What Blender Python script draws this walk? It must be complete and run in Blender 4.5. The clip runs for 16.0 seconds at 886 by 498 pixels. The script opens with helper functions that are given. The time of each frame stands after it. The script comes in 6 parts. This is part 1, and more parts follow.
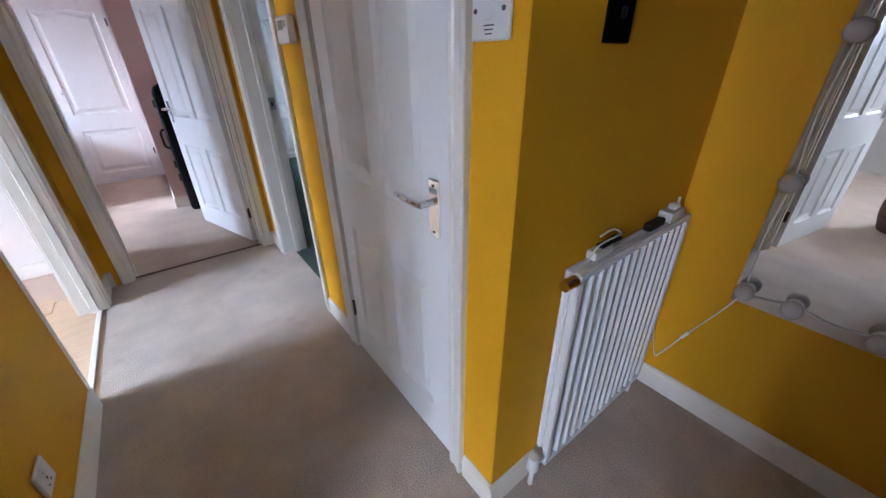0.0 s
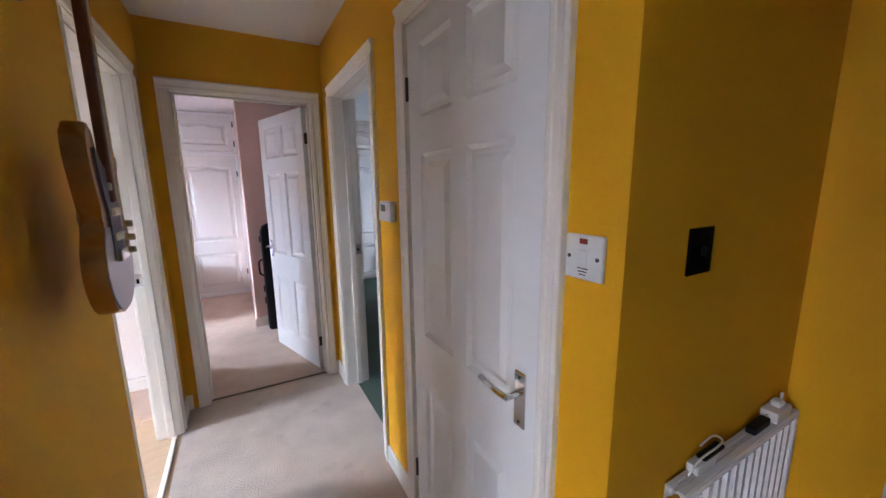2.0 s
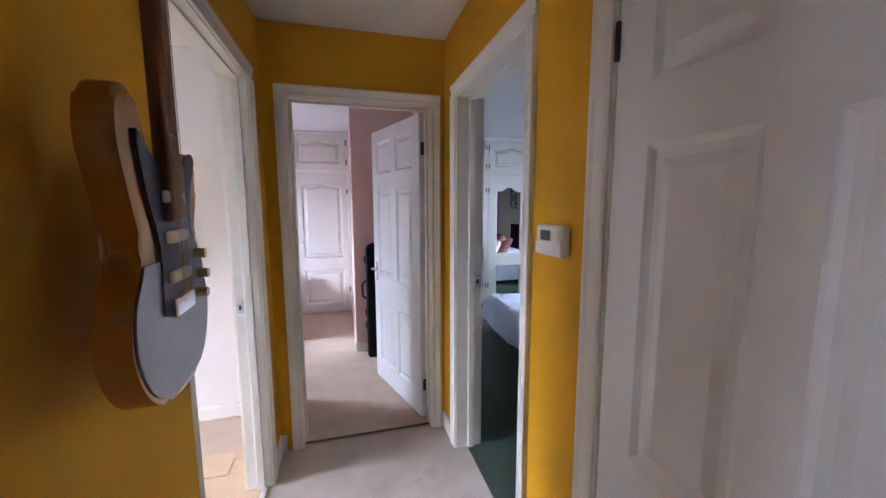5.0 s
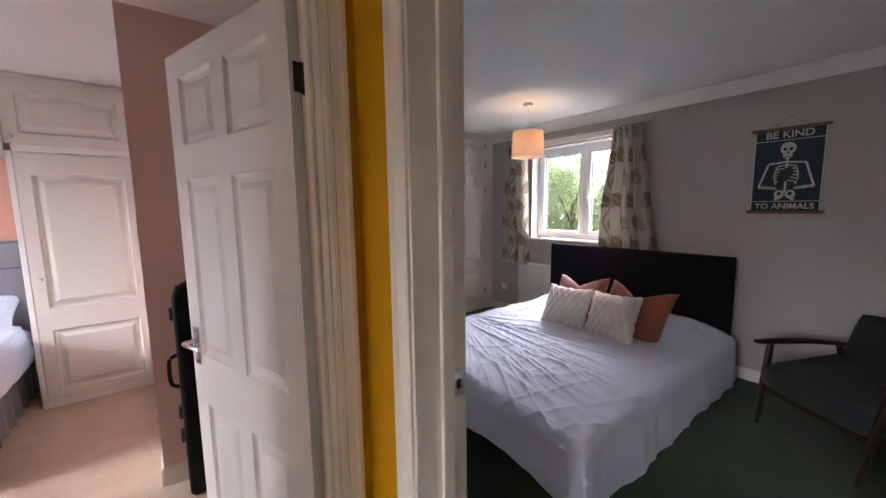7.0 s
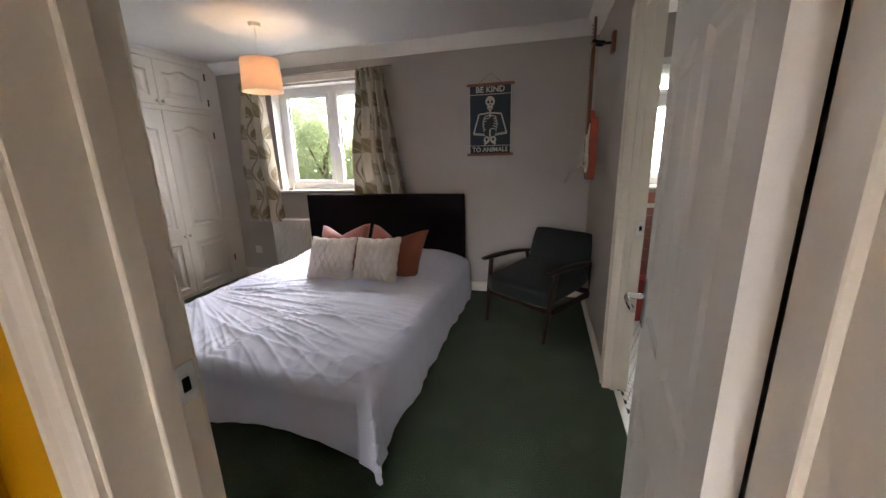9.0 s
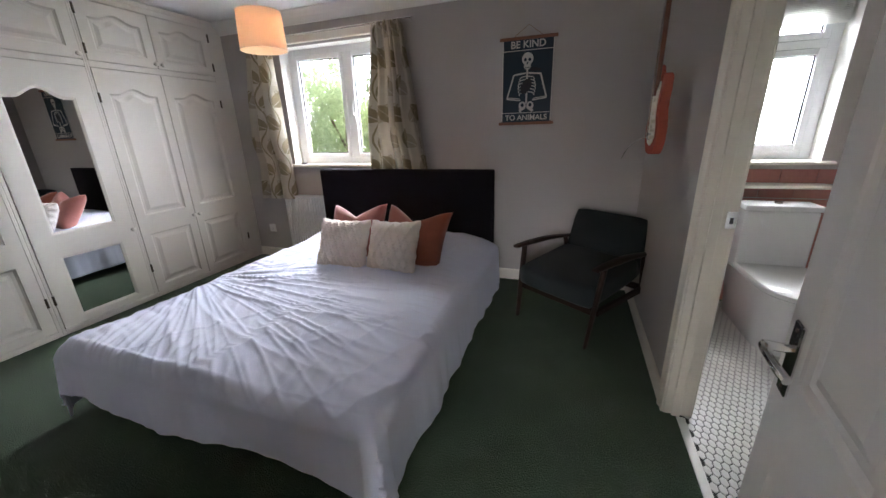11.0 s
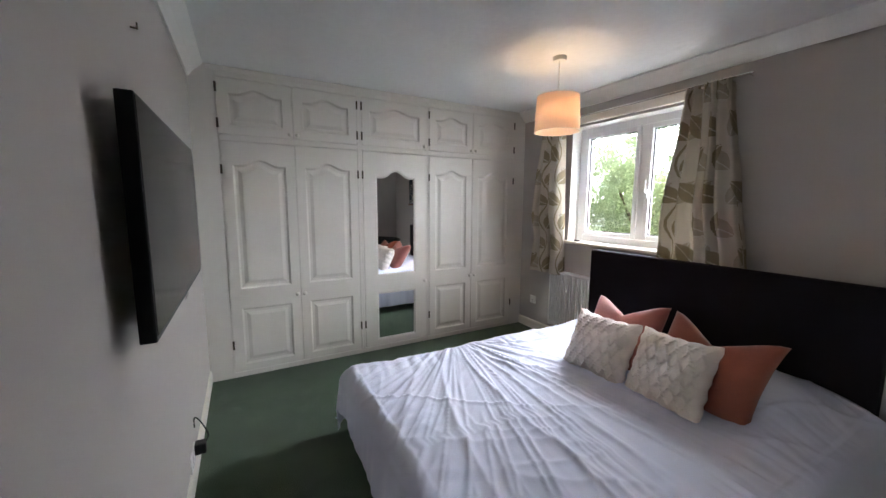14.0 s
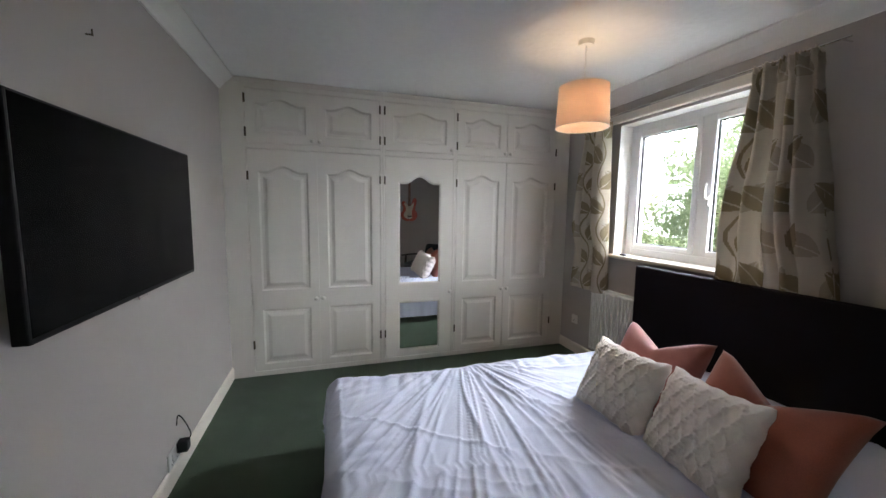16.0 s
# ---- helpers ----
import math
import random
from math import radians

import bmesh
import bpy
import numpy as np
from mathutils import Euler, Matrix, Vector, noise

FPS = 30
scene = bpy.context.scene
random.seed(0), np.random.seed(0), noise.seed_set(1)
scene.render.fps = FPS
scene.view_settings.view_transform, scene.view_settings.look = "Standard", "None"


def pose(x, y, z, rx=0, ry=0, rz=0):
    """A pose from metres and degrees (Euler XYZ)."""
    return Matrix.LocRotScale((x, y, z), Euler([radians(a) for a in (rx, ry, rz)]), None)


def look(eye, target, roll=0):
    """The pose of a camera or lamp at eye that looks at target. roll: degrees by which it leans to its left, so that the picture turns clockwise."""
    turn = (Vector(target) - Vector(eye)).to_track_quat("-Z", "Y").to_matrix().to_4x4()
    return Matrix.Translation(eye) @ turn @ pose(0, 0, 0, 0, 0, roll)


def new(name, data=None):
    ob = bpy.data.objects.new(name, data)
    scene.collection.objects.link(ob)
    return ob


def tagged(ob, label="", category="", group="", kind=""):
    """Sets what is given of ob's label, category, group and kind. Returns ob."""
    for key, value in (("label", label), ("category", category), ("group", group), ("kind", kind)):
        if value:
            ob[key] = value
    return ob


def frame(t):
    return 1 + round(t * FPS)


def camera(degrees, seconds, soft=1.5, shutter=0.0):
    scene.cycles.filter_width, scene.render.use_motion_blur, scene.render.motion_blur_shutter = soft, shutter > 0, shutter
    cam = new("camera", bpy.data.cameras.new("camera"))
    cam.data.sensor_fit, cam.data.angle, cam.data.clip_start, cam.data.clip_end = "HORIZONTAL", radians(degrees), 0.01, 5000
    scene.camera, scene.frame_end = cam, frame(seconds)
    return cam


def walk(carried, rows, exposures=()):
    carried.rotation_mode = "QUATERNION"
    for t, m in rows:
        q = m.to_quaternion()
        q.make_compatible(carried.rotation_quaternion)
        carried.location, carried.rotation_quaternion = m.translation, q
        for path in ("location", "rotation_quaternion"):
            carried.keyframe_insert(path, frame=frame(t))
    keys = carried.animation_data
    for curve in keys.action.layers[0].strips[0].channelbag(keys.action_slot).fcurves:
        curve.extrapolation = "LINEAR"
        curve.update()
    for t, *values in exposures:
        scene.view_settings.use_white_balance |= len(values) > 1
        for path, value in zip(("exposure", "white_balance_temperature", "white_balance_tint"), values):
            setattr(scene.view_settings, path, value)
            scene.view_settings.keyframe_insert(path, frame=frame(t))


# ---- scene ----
cam = camera(101.4, 16.0)
PATH = [
    (0, (0.502, 0.315, 1.223), (1.573, 1.726, 0.294), -0.8),
    (0.5, (0.495, 0.323, 1.295), (1.494, 1.767, 0.339), -0.8),
    (1, (0.488, 0.352, 1.386), (1.464, 1.917, 0.613), -0.8),
    (1.5, (0.44, 0.376, 1.421), (1.423, 2.049, 0.936), -0.7),
    (2, (0.423, 0.355, 1.429), (1.379, 2.076, 1.081), -0.7),
    (2.5, (0.409, 0.318, 1.419), (1.183, 2.138, 1.116), -0.4),
    (3, (0.433, 0.272, 1.399), (0.832, 2.209, 1.107), 0.0),
    (3.2, (0.432, 0.26, 1.391), (0.716, 2.218, 1.098), 0.1),
    (5.5, (0.408, 1.241, 1.43), (0.987, 3.142, 1.2), -0.2),
    (6, (0.41, 1.559, 1.435), (1.085, 3.428, 1.205), -0.2),
    (6.5, (0.475, 1.861, 1.431), (1.436, 3.599, 1.196), -0.5),
    (7, (0.572, 2.162, 1.426), (1.781, 3.738, 1.193), -0.8),
    (7.5, (0.624, 2.306, 1.404), (2.080, 3.656, 1.165), -0.9),
    (8, (0.649, 2.421, 1.413), (2.487, 3.166, 1.157), -1.4),
    (8.5, (0.697, 2.334, 1.395), (2.609, 2.860, 1.139), -1.8),
    (9, (0.732, 2.272, 1.335), (2.600, 2.795, 0.845), -1.6),
    (9.2, (0.762, 2.242, 1.345), (2.589, 2.780, 0.744), -1.6),
    (11.5, (1.166, 2.438, 1.328), (2.936, 3.14, 0.717), -1.7),
    (12, (1.215, 2.474, 1.355), (2.948, 3.313, 0.815), -1.5),
    (12.5, (1.286, 2.493, 1.36), (2.95, 3.527, 0.956), -1.2),
    (13, (1.349, 2.539, 1.385), (2.803, 3.872, 1.055), -0.6),
    (13.5, (1.392, 2.571, 1.388), (2.564, 4.166, 1.101), -0.1),
    (14, (1.421, 2.568, 1.392), (2.38, 4.305, 1.138), 0.3),
    (14.5, (1.466, 2.545, 1.384), (2.308, 4.344, 1.15), 0.5),
    (15, (1.546, 2.525, 1.394), (2.322, 4.354, 1.165), 0.5),
    (15.5, (1.696, 2.553, 1.402), (2.409, 4.408, 1.178), 0.6),
    (16, (1.914, 2.576, 1.379), (2.503, 4.476, 1.168), 0.8),
]
EXPOSURES = [
    (0.0, 1.55, 5200, 13),
    (1.5, 1.5, 5550, 15),
    (3.0, 1.75, 5600, 18),
    (5.5, 1.4, 5400, 16),
    (7.0, 1.24, 6750, 20),
    (9.0, 1.31, 7450, 17),
    (11.5, 1.33, 6750, 14),
    (14.5, 1.28, 6800, 13),
    (16.0, 1.04, 6800, 12),
]
walk(cam, [(t, look(eye, target, roll)) for t, eye, target, roll in PATH], EXPOSURES)

# ---- light ----
world = bpy.data.worlds.new("world")
scene.world = world
world.use_nodes = True
wn = world.node_tree
sky = wn.nodes.new("ShaderNodeTexSky")
sky.sky_type, sky.sun_disc = "NISHITA", False
sky.sun_elevation, sky.sun_rotation = radians(48), radians(163)
sky.air_density, sky.dust_density = 1.0, 3.0
wn.nodes["Background"].inputs[1].default_value = 0.15
wn.links.new(sky.outputs[0], wn.nodes["Background"].inputs[0])


def lamp(name, kind, m, power, colour=(1, 1, 1), sx=1.0, sy=1.0, spread=180):
    data = bpy.data.lights.new(name, kind)
    data.energy, data.color = power, colour
    if kind == "AREA":
        data.shape, data.size, data.size_y, data.spread = "RECTANGLE", sx, sy, radians(spread)
    ob = new(name, data)
    ob.matrix_world = m
    return ob


sun = lamp("sun", "SUN", look((6, -20, 24), (0, 0, 0)), 5.0, (1, 0.96, 0.9))
sun.data.angle = radians(12)
lamp("bedroom_window_light", "AREA", look((6.1, 5.2, 3.6), (2.6, 3.4, 0.8)), 360, (0.78, 0.87, 1), 2.8, 1.5)
lamp("bathroom_window_light", "AREA", look((5.6, 1.22, 3.2), (3.6, 1.22, 1.0)), 110, (0.85, 0.92, 1), 1.6, 1.2)
lamp("study_window_light", "AREA", look((-6.4, 2.3, 3.0), (-0.2, 2.4, 0.5)), 520, (0.84, 0.91, 1), 2.6, 2.0)
lamp("guest_window_light", "AREA", look((-6.2, 5.1, 3.2), (-0.5, 4.9, 0.6)), 510, (0.84, 0.91, 1), 2.6, 2.0)
lamp("front_window_light", "AREA", look((-5.0, -1.5, 2.4), (1.05, 0.6, 0.5)), 115, (0.92, 0.95, 1), 1.5, 1.0)
bulb = lamp("pendant_bulb", "POINT", pose(3.338, 4.439, 2.0), 2.6, (1, 0.70, 0.40))
bulb.data.shadow_soft_size = 0.04

# ---- materials ----


def mk(name, col, rough=0.6, var=0.06, coarse=2.5, fine=180.0, bump=0.05, metal=0.0, dist=0.002, spec=0.5, stretch=(1, 1, 1), spot=None, alpha=None, emit=0.0, sheen=0.0):
    """A surface with variation at two scales, and a fine relief."""
    m = bpy.data.materials.new(name)
    m.use_nodes = True
    t = m.node_tree
    b = t.nodes["Principled BSDF"]
    co = t.nodes.new("ShaderNodeTexCoord")
    mp = t.nodes.new("ShaderNodeMapping")
    mp.inputs["Scale"].default_value = stretch
    t.links.new(co.outputs["Object"], mp.inputs[0])
    n1, n2 = t.nodes.new("ShaderNodeTexNoise"), t.nodes.new("ShaderNodeTexNoise")
    n1.inputs["Scale"].default_value, n2.inputs["Scale"].default_value = coarse, fine
    n1.inputs["Detail"].default_value, n2.inputs["Detail"].default_value = 4, 3
    for n in (n1, n2):
        t.links.new(mp.outputs[0], n.inputs[0])
    mixn = t.nodes.new("ShaderNodeMath")
    mixn.operation = "ADD"
    t.links.new(n1.outputs[0], mixn.inputs[0])
    t.links.new(n2.outputs[0], mixn.inputs[1])
    ramp = t.nodes.new("ShaderNodeMapRange")
    ramp.inputs[1].default_value, ramp.inputs[2].default_value = 0.6, 1.4
    ramp.inputs[3].default_value, ramp.inputs[4].default_value = 1 - var, 1 + var
    t.links.new(mixn.outputs[0], ramp.inputs[0])
    mul = t.nodes.new("ShaderNodeMix")
    mul.data_type, mul.blend_type = "RGBA", "MULTIPLY"
    mul.inputs[0].default_value = 1
    mul.inputs[6].default_value = (*col, 1)
    t.links.new(ramp.outputs[0], mul.inputs[7])
    last = mul.outputs[2]
    if spot:
        n3 = t.nodes.new("ShaderNodeTexNoise")
        n3.inputs["Scale"].default_value, n3.inputs["Detail"].default_value = spot[1], 6
        t.links.new(mp.outputs[0], n3.inputs[0])
        r3 = t.nodes.new("ShaderNodeMapRange")
        r3.inputs[1].default_value, r3.inputs[2].default_value = spot[2], spot[2] + 0.12
        t.links.new(n3.outputs[0], r3.inputs[0])
        m3 = t.nodes.new("ShaderNodeMix")
        m3.data_type = "RGBA"
        m3.inputs[7].default_value = (*spot[0], 1)
        t.links.new(r3.outputs[0], m3.inputs[0])
        t.links.new(last, m3.inputs[6])
        last = m3.outputs[2]
    t.links.new(last, b.inputs["Base Color"])
    rr = t.nodes.new("ShaderNodeMapRange")
    rr.inputs[3].default_value, rr.inputs[4].default_value = max(0.02, rough - 0.08), min(1, rough + 0.08)
    t.links.new(n1.outputs[0], rr.inputs[0])
    t.links.new(rr.outputs[0], b.inputs["Roughness"])
    b.inputs["Metallic"].default_value = metal
    b.inputs["Specular IOR Level"].default_value = spec
    b.inputs["Sheen Weight"].default_value = sheen
    if bump:
        bp = t.nodes.new("ShaderNodeBump")
        bp.inputs["Strength"].default_value, bp.inputs["Distance"].default_value = bump, dist
        t.links.new(n2.outputs[0], bp.inputs["Height"])
        t.links.new(bp.outputs[0], b.inputs["Normal"])
    if emit:
        b.inputs["Emission Color"].default_value = (*col, 1)
        b.inputs["Emission Strength"].default_value = emit
    return m


def woodgrain(name, dark, light, along=(1, 12, 12), rough=0.4):
    m = mk(name, light, rough, 0.12, 3, 60, 0.06, stretch=along)
    t = m.node_tree
    w = t.nodes.new("ShaderNodeTexNoise")
    w.inputs["Scale"].default_value, w.inputs["Detail"].default_value, w.inputs["Distortion"].default_value = 4, 6, 1.2
    mp = next(n for n in t.nodes if n.type == "MAPPING")
    t.links.new(mp.outputs[0], w.inputs[0])
    mixer = next(n for n in t.nodes if n.type == "MIX")
    c = t.nodes.new("ShaderNodeMix")
    c.data_type = "RGBA"
    c.inputs[6].default_value, c.inputs[7].default_value = (*dark, 1), (*light, 1)
    t.links.new(w.outputs[0], c.inputs[0])
    t.links.new(c.outputs[2], mixer.inputs[6])
    return m


def glass(name, tint=(1, 1, 1), rough=0.0, mirror=False):
    m = bpy.data.materials.new(name)
    m.use_nodes = True
    b = m.node_tree.nodes["Principled BSDF"]
    b.inputs["Base Color"].default_value = (*tint, 1)
    b.inputs["Roughness"].default_value = rough
    if mirror:
        b.inputs["Metallic"].default_value = 1
    else:
        b.inputs["Transmission Weight"].default_value, b.inputs["IOR"].default_value = 1, 1.45
    return m


YELLOW = mk("yellow_emulsion", (0.685, 0.345, 0.003), 0.6, 0.05, 2, 260, 0.12, dist=0.001, spec=0.15)
WHITE_CEIL = mk("white_ceiling_paint", (0.80, 0.79, 0.77), 0.8, 0.03, 2, 120, 0.1)
ARTEX = mk("textured_ceiling_paint", (0.78, 0.78, 0.78), 0.8, 0.03, 2, 26, 0.55, dist=0.006)
GLOSS = mk("white_gloss_paint", (0.80, 0.75, 0.665), 0.32, 0.03, 3, 90, 0.04, dist=0.0006, spot=((0.70, 0.63, 0.52), 5, 0.68))
DOORW = mk("white_door_paint", (0.80, 0.785, 0.755), 0.42, 0.02, 3, 300, 0.06, dist=0.0006)
CREAMW = mk("cream_wardrobe_paint", (0.71, 0.675, 0.62), 0.42, 0.03, 3, 220, 0.05, dist=0.0006)
GREY = mk("warm_grey_emulsion", (0.44, 0.405, 0.38), 0.6, 0.03, 2, 260, 0.12, dist=0.001)
PINKW = mk("pale_pink_emulsion", (0.73, 0.52, 0.455), 0.65, 0.04, 2, 260, 0.1, dist=0.001)
SALMON = mk("salmon_emulsion", (0.62, 0.30, 0.22), 0.65, 0.04, 2, 260, 0.1, dist=0.001)
OFFWHITE = mk("off_white_emulsion", (0.80, 0.76, 0.71), 0.65, 0.03, 2, 260, 0.1, dist=0.001)
CARPET = mk("beige_carpet", (0.56, 0.45, 0.35), 0.95, 0.24, 5, 170, 1.0, dist=0.009, spec=0.1, sheen=0.2, spot=((0.47, 0.375, 0.29), 7, 0.60))
CARPETP = mk("pink_beige_carpet", (0.55, 0.41, 0.30), 0.95, 0.18, 5, 190, 0.9, dist=0.007, spec=0.1, sheen=0.2)
GREENC = mk("dark_green_carpet", (0.042, 0.070, 0.040), 0.95, 0.42, 4, 170, 1.0, dist=0.009, spec=0.1, sheen=0.15, spot=((0.055, 0.085, 0.055), 5, 0.58))
OAK = woodgrain("pale_oak_laminate", (0.50, 0.32, 0.18), (0.62, 0.45, 0.28), (2, 14, 14))
WALNUT = woodgrain("dark_walnut", (0.010, 0.004, 0.0025), (0.034, 0.012, 0.006), (10, 10, 1.5), 0.45)
WALNUT.node_tree.nodes["Principled BSDF"].inputs["Specular IOR Level"].default_value = 0.25
TEAK = woodgrain("poster_hanger_wood", (0.16, 0.06, 0.03), (0.26, 0.11, 0.05), (8, 1, 8), 0.5)
MAPLE = woodgrain("rosewood_neck", (0.10, 0.035, 0.015), (0.22, 0.08, 0.035), (12, 12, 1), 0.35)
CHROME = mk("chrome", (0.75, 0.75, 0.76), 0.12, 0.02, 6, 60, 0, metal=1)
BRASSY = mk("aged_brass", (0.42, 0.30, 0.16), 0.35, 0.1, 9, 60, 0.05, metal=1)
HINGE = mk("dark_hinge_metal", (0.10, 0.08, 0.06), 0.45, 0.15, 12, 90, 0.05, metal=0.8)
BLACKP = mk("black_plastic", (0.010, 0.010, 0.012), 0.45, 0.1, 6, 200, 0.05, spec=0.12)
SCREEN = mk("screen_glass", (0.003, 0.003, 0.0035), 0.12, 0.05, 2, 50, 0, spec=0.03)
WHITEP = mk("white_plastic", (0.78, 0.77, 0.74), 0.3, 0.02, 5, 80, 0.02)
IVORY = mk("ivory_plastic", (0.72, 0.66, 0.52), 0.35, 0.04, 8, 80, 0.02)
RADW = mk("white_radiator_enamel", (0.80, 0.79, 0.77), 0.3, 0.02, 4, 90, 0.02)
UPVC = mk("white_upvc", (0.82, 0.83, 0.84), 0.3, 0.02, 4, 90, 0.02)
DUVET = mk("white_cotton", (0.66, 0.69, 0.83), 0.85, 0.04, 3, 700, 0.2, dist=0.001, sheen=0.2)
NAVY = mk("black_woven_fabric", (0.010, 0.008, 0.011), 0.9, 0.25, 5, 500, 0.5, dist=0.002, spec=0.15)
CHAIRF = mk("charcoal_green_velvet", (0.013, 0.018, 0.019), 0.85, 0.25, 6, 500, 0.3, dist=0.001, sheen=0.06)
KNIT = mk("cream_knit", (0.86, 0.79, 0.73), 0.95, 0.1, 8, 350, 0.7, dist=0.003, sheen=0.3)
TERRA = mk("terracotta_velvet", (0.30, 0.085, 0.05), 0.8, 0.2, 9, 300, 0.3, dist=0.002, sheen=0.2)
BLUSH = mk("blush_velvet", (0.34, 0.12, 0.10), 0.8, 0.2, 9, 300, 0.3, dist=0.002, sheen=0.2)
CURT = mk("curtain_cream_cloth", (0.52, 0.465, 0.385), 0.9, 0.06, 6, 600, 0.3, dist=0.001)
CURTLEAF = mk("curtain_leaf_print", (0.25, 0.205, 0.13), 0.9, 0.10, 6, 600, 0.3, dist=0.001)
CURTLEAF2 = mk("curtain_pale_leaf_print", (0.36, 0.31, 0.24), 0.9, 0.10, 6, 600, 0.3, dist=0.001)
NAVYP = mk("poster_teal_print", (0.018, 0.035, 0.050), 0.8, 0.12, 8, 300, 0.2)
BONE = mk("poster_bone_print", (0.60, 0.57, 0.52), 0.8, 0.06, 12, 300, 0.1)
PAPER = mk("poster_ochre_paper", (0.56, 0.32, 0.13), 0.6, 0.08, 6, 200, 0.05)
REDP = mk("poster_red_print", (0.36, 0.035, 0.02), 0.6, 0.12, 6, 200, 0.05)
INK = mk("poster_black_print", (0.02, 0.018, 0.02), 0.6, 0.15, 6, 200, 0.05)
CORAL = mk("coral_guitar_lacquer", (0.56, 0.13, 0.085), 0.2, 0.05, 3, 60, 0)
BURST = mk("bronze_guitar_lacquer", (0.42, 0.25, 0.085), 0.2, 0.15, 3, 40, 0, metal=0.8)
SILVER = mk("silver_scratch_plate", (0.36, 0.37, 0.40), 0.25, 0.08, 5, 60, 0, metal=0.5)
DKPLATE = mk("dark_scratch_plate", (0.022, 0.022, 0.045), 0.3, 0.1, 5, 60, 0, spec=0.3)
PINKT = mk("pink_glazed_tile", (0.46, 0.20, 0.17), 0.15, 0.08, 3, 40, 0.01)
GROUT = mk("grout", (0.50, 0.40, 0.37), 0.8, 0.08, 6, 200, 0.1)
DGROUT = mk("dark_grout", (0.03, 0.03, 0.03), 0.8, 0.15, 6, 200, 0.2)
HEXT = mk("white_glazed_tile", (0.74, 0.73, 0.70), 0.2, 0.04, 30, 60, 0)
CERAMIC = mk("white_ceramic", (0.80, 0.80, 0.80), 0.1, 0.01, 3, 60, 0)
REDB = mk("red_plastic", (0.30, 0.02, 0.02), 0.35, 0.05, 5, 90, 0)
BASKET = woodgrain("brown_wicker", (0.06, 0.03, 0.015), (0.16, 0.08, 0.04), (30, 30, 60), 0.7)
GREYF = mk("grey_fabric", (0.15, 0.14, 0.16), 0.9, 0.12, 6, 500, 0.4, sheen=0.2)
SHADEF = mk("pink_linen_shade", (0.84, 0.70, 0.62), 0.9, 0.05, 6, 500, 0.2)

def thin(m, share, tint):
    """Lets a share of the light pass through a thin cloth or leaf."""
    t = m.node_tree
    b, o = t.nodes["Principled BSDF"], t.nodes["Material Output"]
    tr, mx = t.nodes.new("ShaderNodeBsdfTranslucent"), t.nodes.new("ShaderNodeMixShader")
    tr.inputs[0].default_value, mx.inputs[0].default_value = (*tint, 1), share
    t.links.new(b.outputs[0], mx.inputs[1])
    t.links.new(tr.outputs[0], mx.inputs[2])
    t.links.new(mx.outputs[0], o.inputs[0])


thin(SHADEF, 0.45, (0.95, 0.78, 0.67))
thin(CURT, 0.16, (0.80, 0.76, 0.66))
thin(CURTLEAF, 0.12, (0.45, 0.38, 0.24))
thin(CURTLEAF2, 0.14, (0.62, 0.55, 0.42))
PANE = glass("window_glass")
FROST = glass("obscured_glass", rough=0.25)
MIRROR = glass("mirror_silver", (0.86, 0.87, 0.86), 0.01, True)
BULBG = mk("pearl_bulb_glass", (0.62, 0.56, 0.54), 0.2, 0.03, 6, 60, 0)
LEAFA = mk("tree_leaf", (0.24, 0.29, 0.17), 0.6, 0.3, 1.0, 30, 0)
LEAFB = mk("hedge_leaf", (0.30, 0.34, 0.18), 0.6, 0.3, 1.0, 30, 0)
thin(LEAFA, 0.4, (0.40, 0.50, 0.27))
thin(LEAFB, 0.4, (0.46, 0.54, 0.27))
BARK = mk("bark", (0.10, 0.07, 0.05), 0.9, 0.3, 4, 40, 0.8, dist=0.02)
GRASS = mk("lawn", (0.08, 0.12, 0.04), 0.9, 0.3, 1, 60, 0.5)
BOOKS = [mk("book_cover_" + n, c, 0.5, 0.1, 6, 90, 0.05) for n, c in (("red", (0.32, 0.04, 0.03)), ("blue", (0.05, 0.11, 0.24)), ("orange", (0.5, 0.14, 0.06)), ("cream", (0.6, 0.55, 0.45)), ("teal", (0.05, 0.2, 0.22)), ("dark", (0.03, 0.03, 0.04)))]
LCD = mk("lcd_grey", (0.16, 0.19, 0.15), 0.25, 0.05, 5, 60, 0)
NEON = mk("red_indicator", (0.25, 0.02, 0.01), 0.3, 0.05, 5, 60, 0)

# ---- building helpers ----


def box(bm, x0, x1, y0, y1, z0, z1, bevel=0.0, seg=1):
    vs = [bm.verts.new(p) for p in ((x0, y0, z0), (x1, y0, z0), (x1, y1, z0), (x0, y1, z0), (x0, y0, z1), (x1, y0, z1), (x1, y1, z1), (x0, y1, z1))]
    fs = [bm.faces.new([vs[i] for i in q]) for q in ((3, 2, 1, 0), (4, 5, 6, 7), (0, 1, 5, 4), (1, 2, 6, 5), (2, 3, 7, 6), (3, 0, 4, 7))]
    if bevel:
        es = list({e for f in fs for e in f.edges})
        bmesh.ops.bevel(bm, geom=es, offset=bevel, segments=seg, affect="EDGES", profile=0.6)
    return vs


def rod(bm, a, b, r0, r1=None, n=12, caps=True):
    """A round bar from a to b."""
    a, b = Vector(a), Vector(b)
    d = b - a
    m = Matrix.Translation((a + b) / 2) @ d.to_track_quat("Z", "Y").to_matrix().to_4x4()
    bmesh.ops.create_cone(bm, cap_ends=caps, segments=n, radius1=r0, radius2=r0 if r1 is None else r1, depth=d.length, matrix=m)


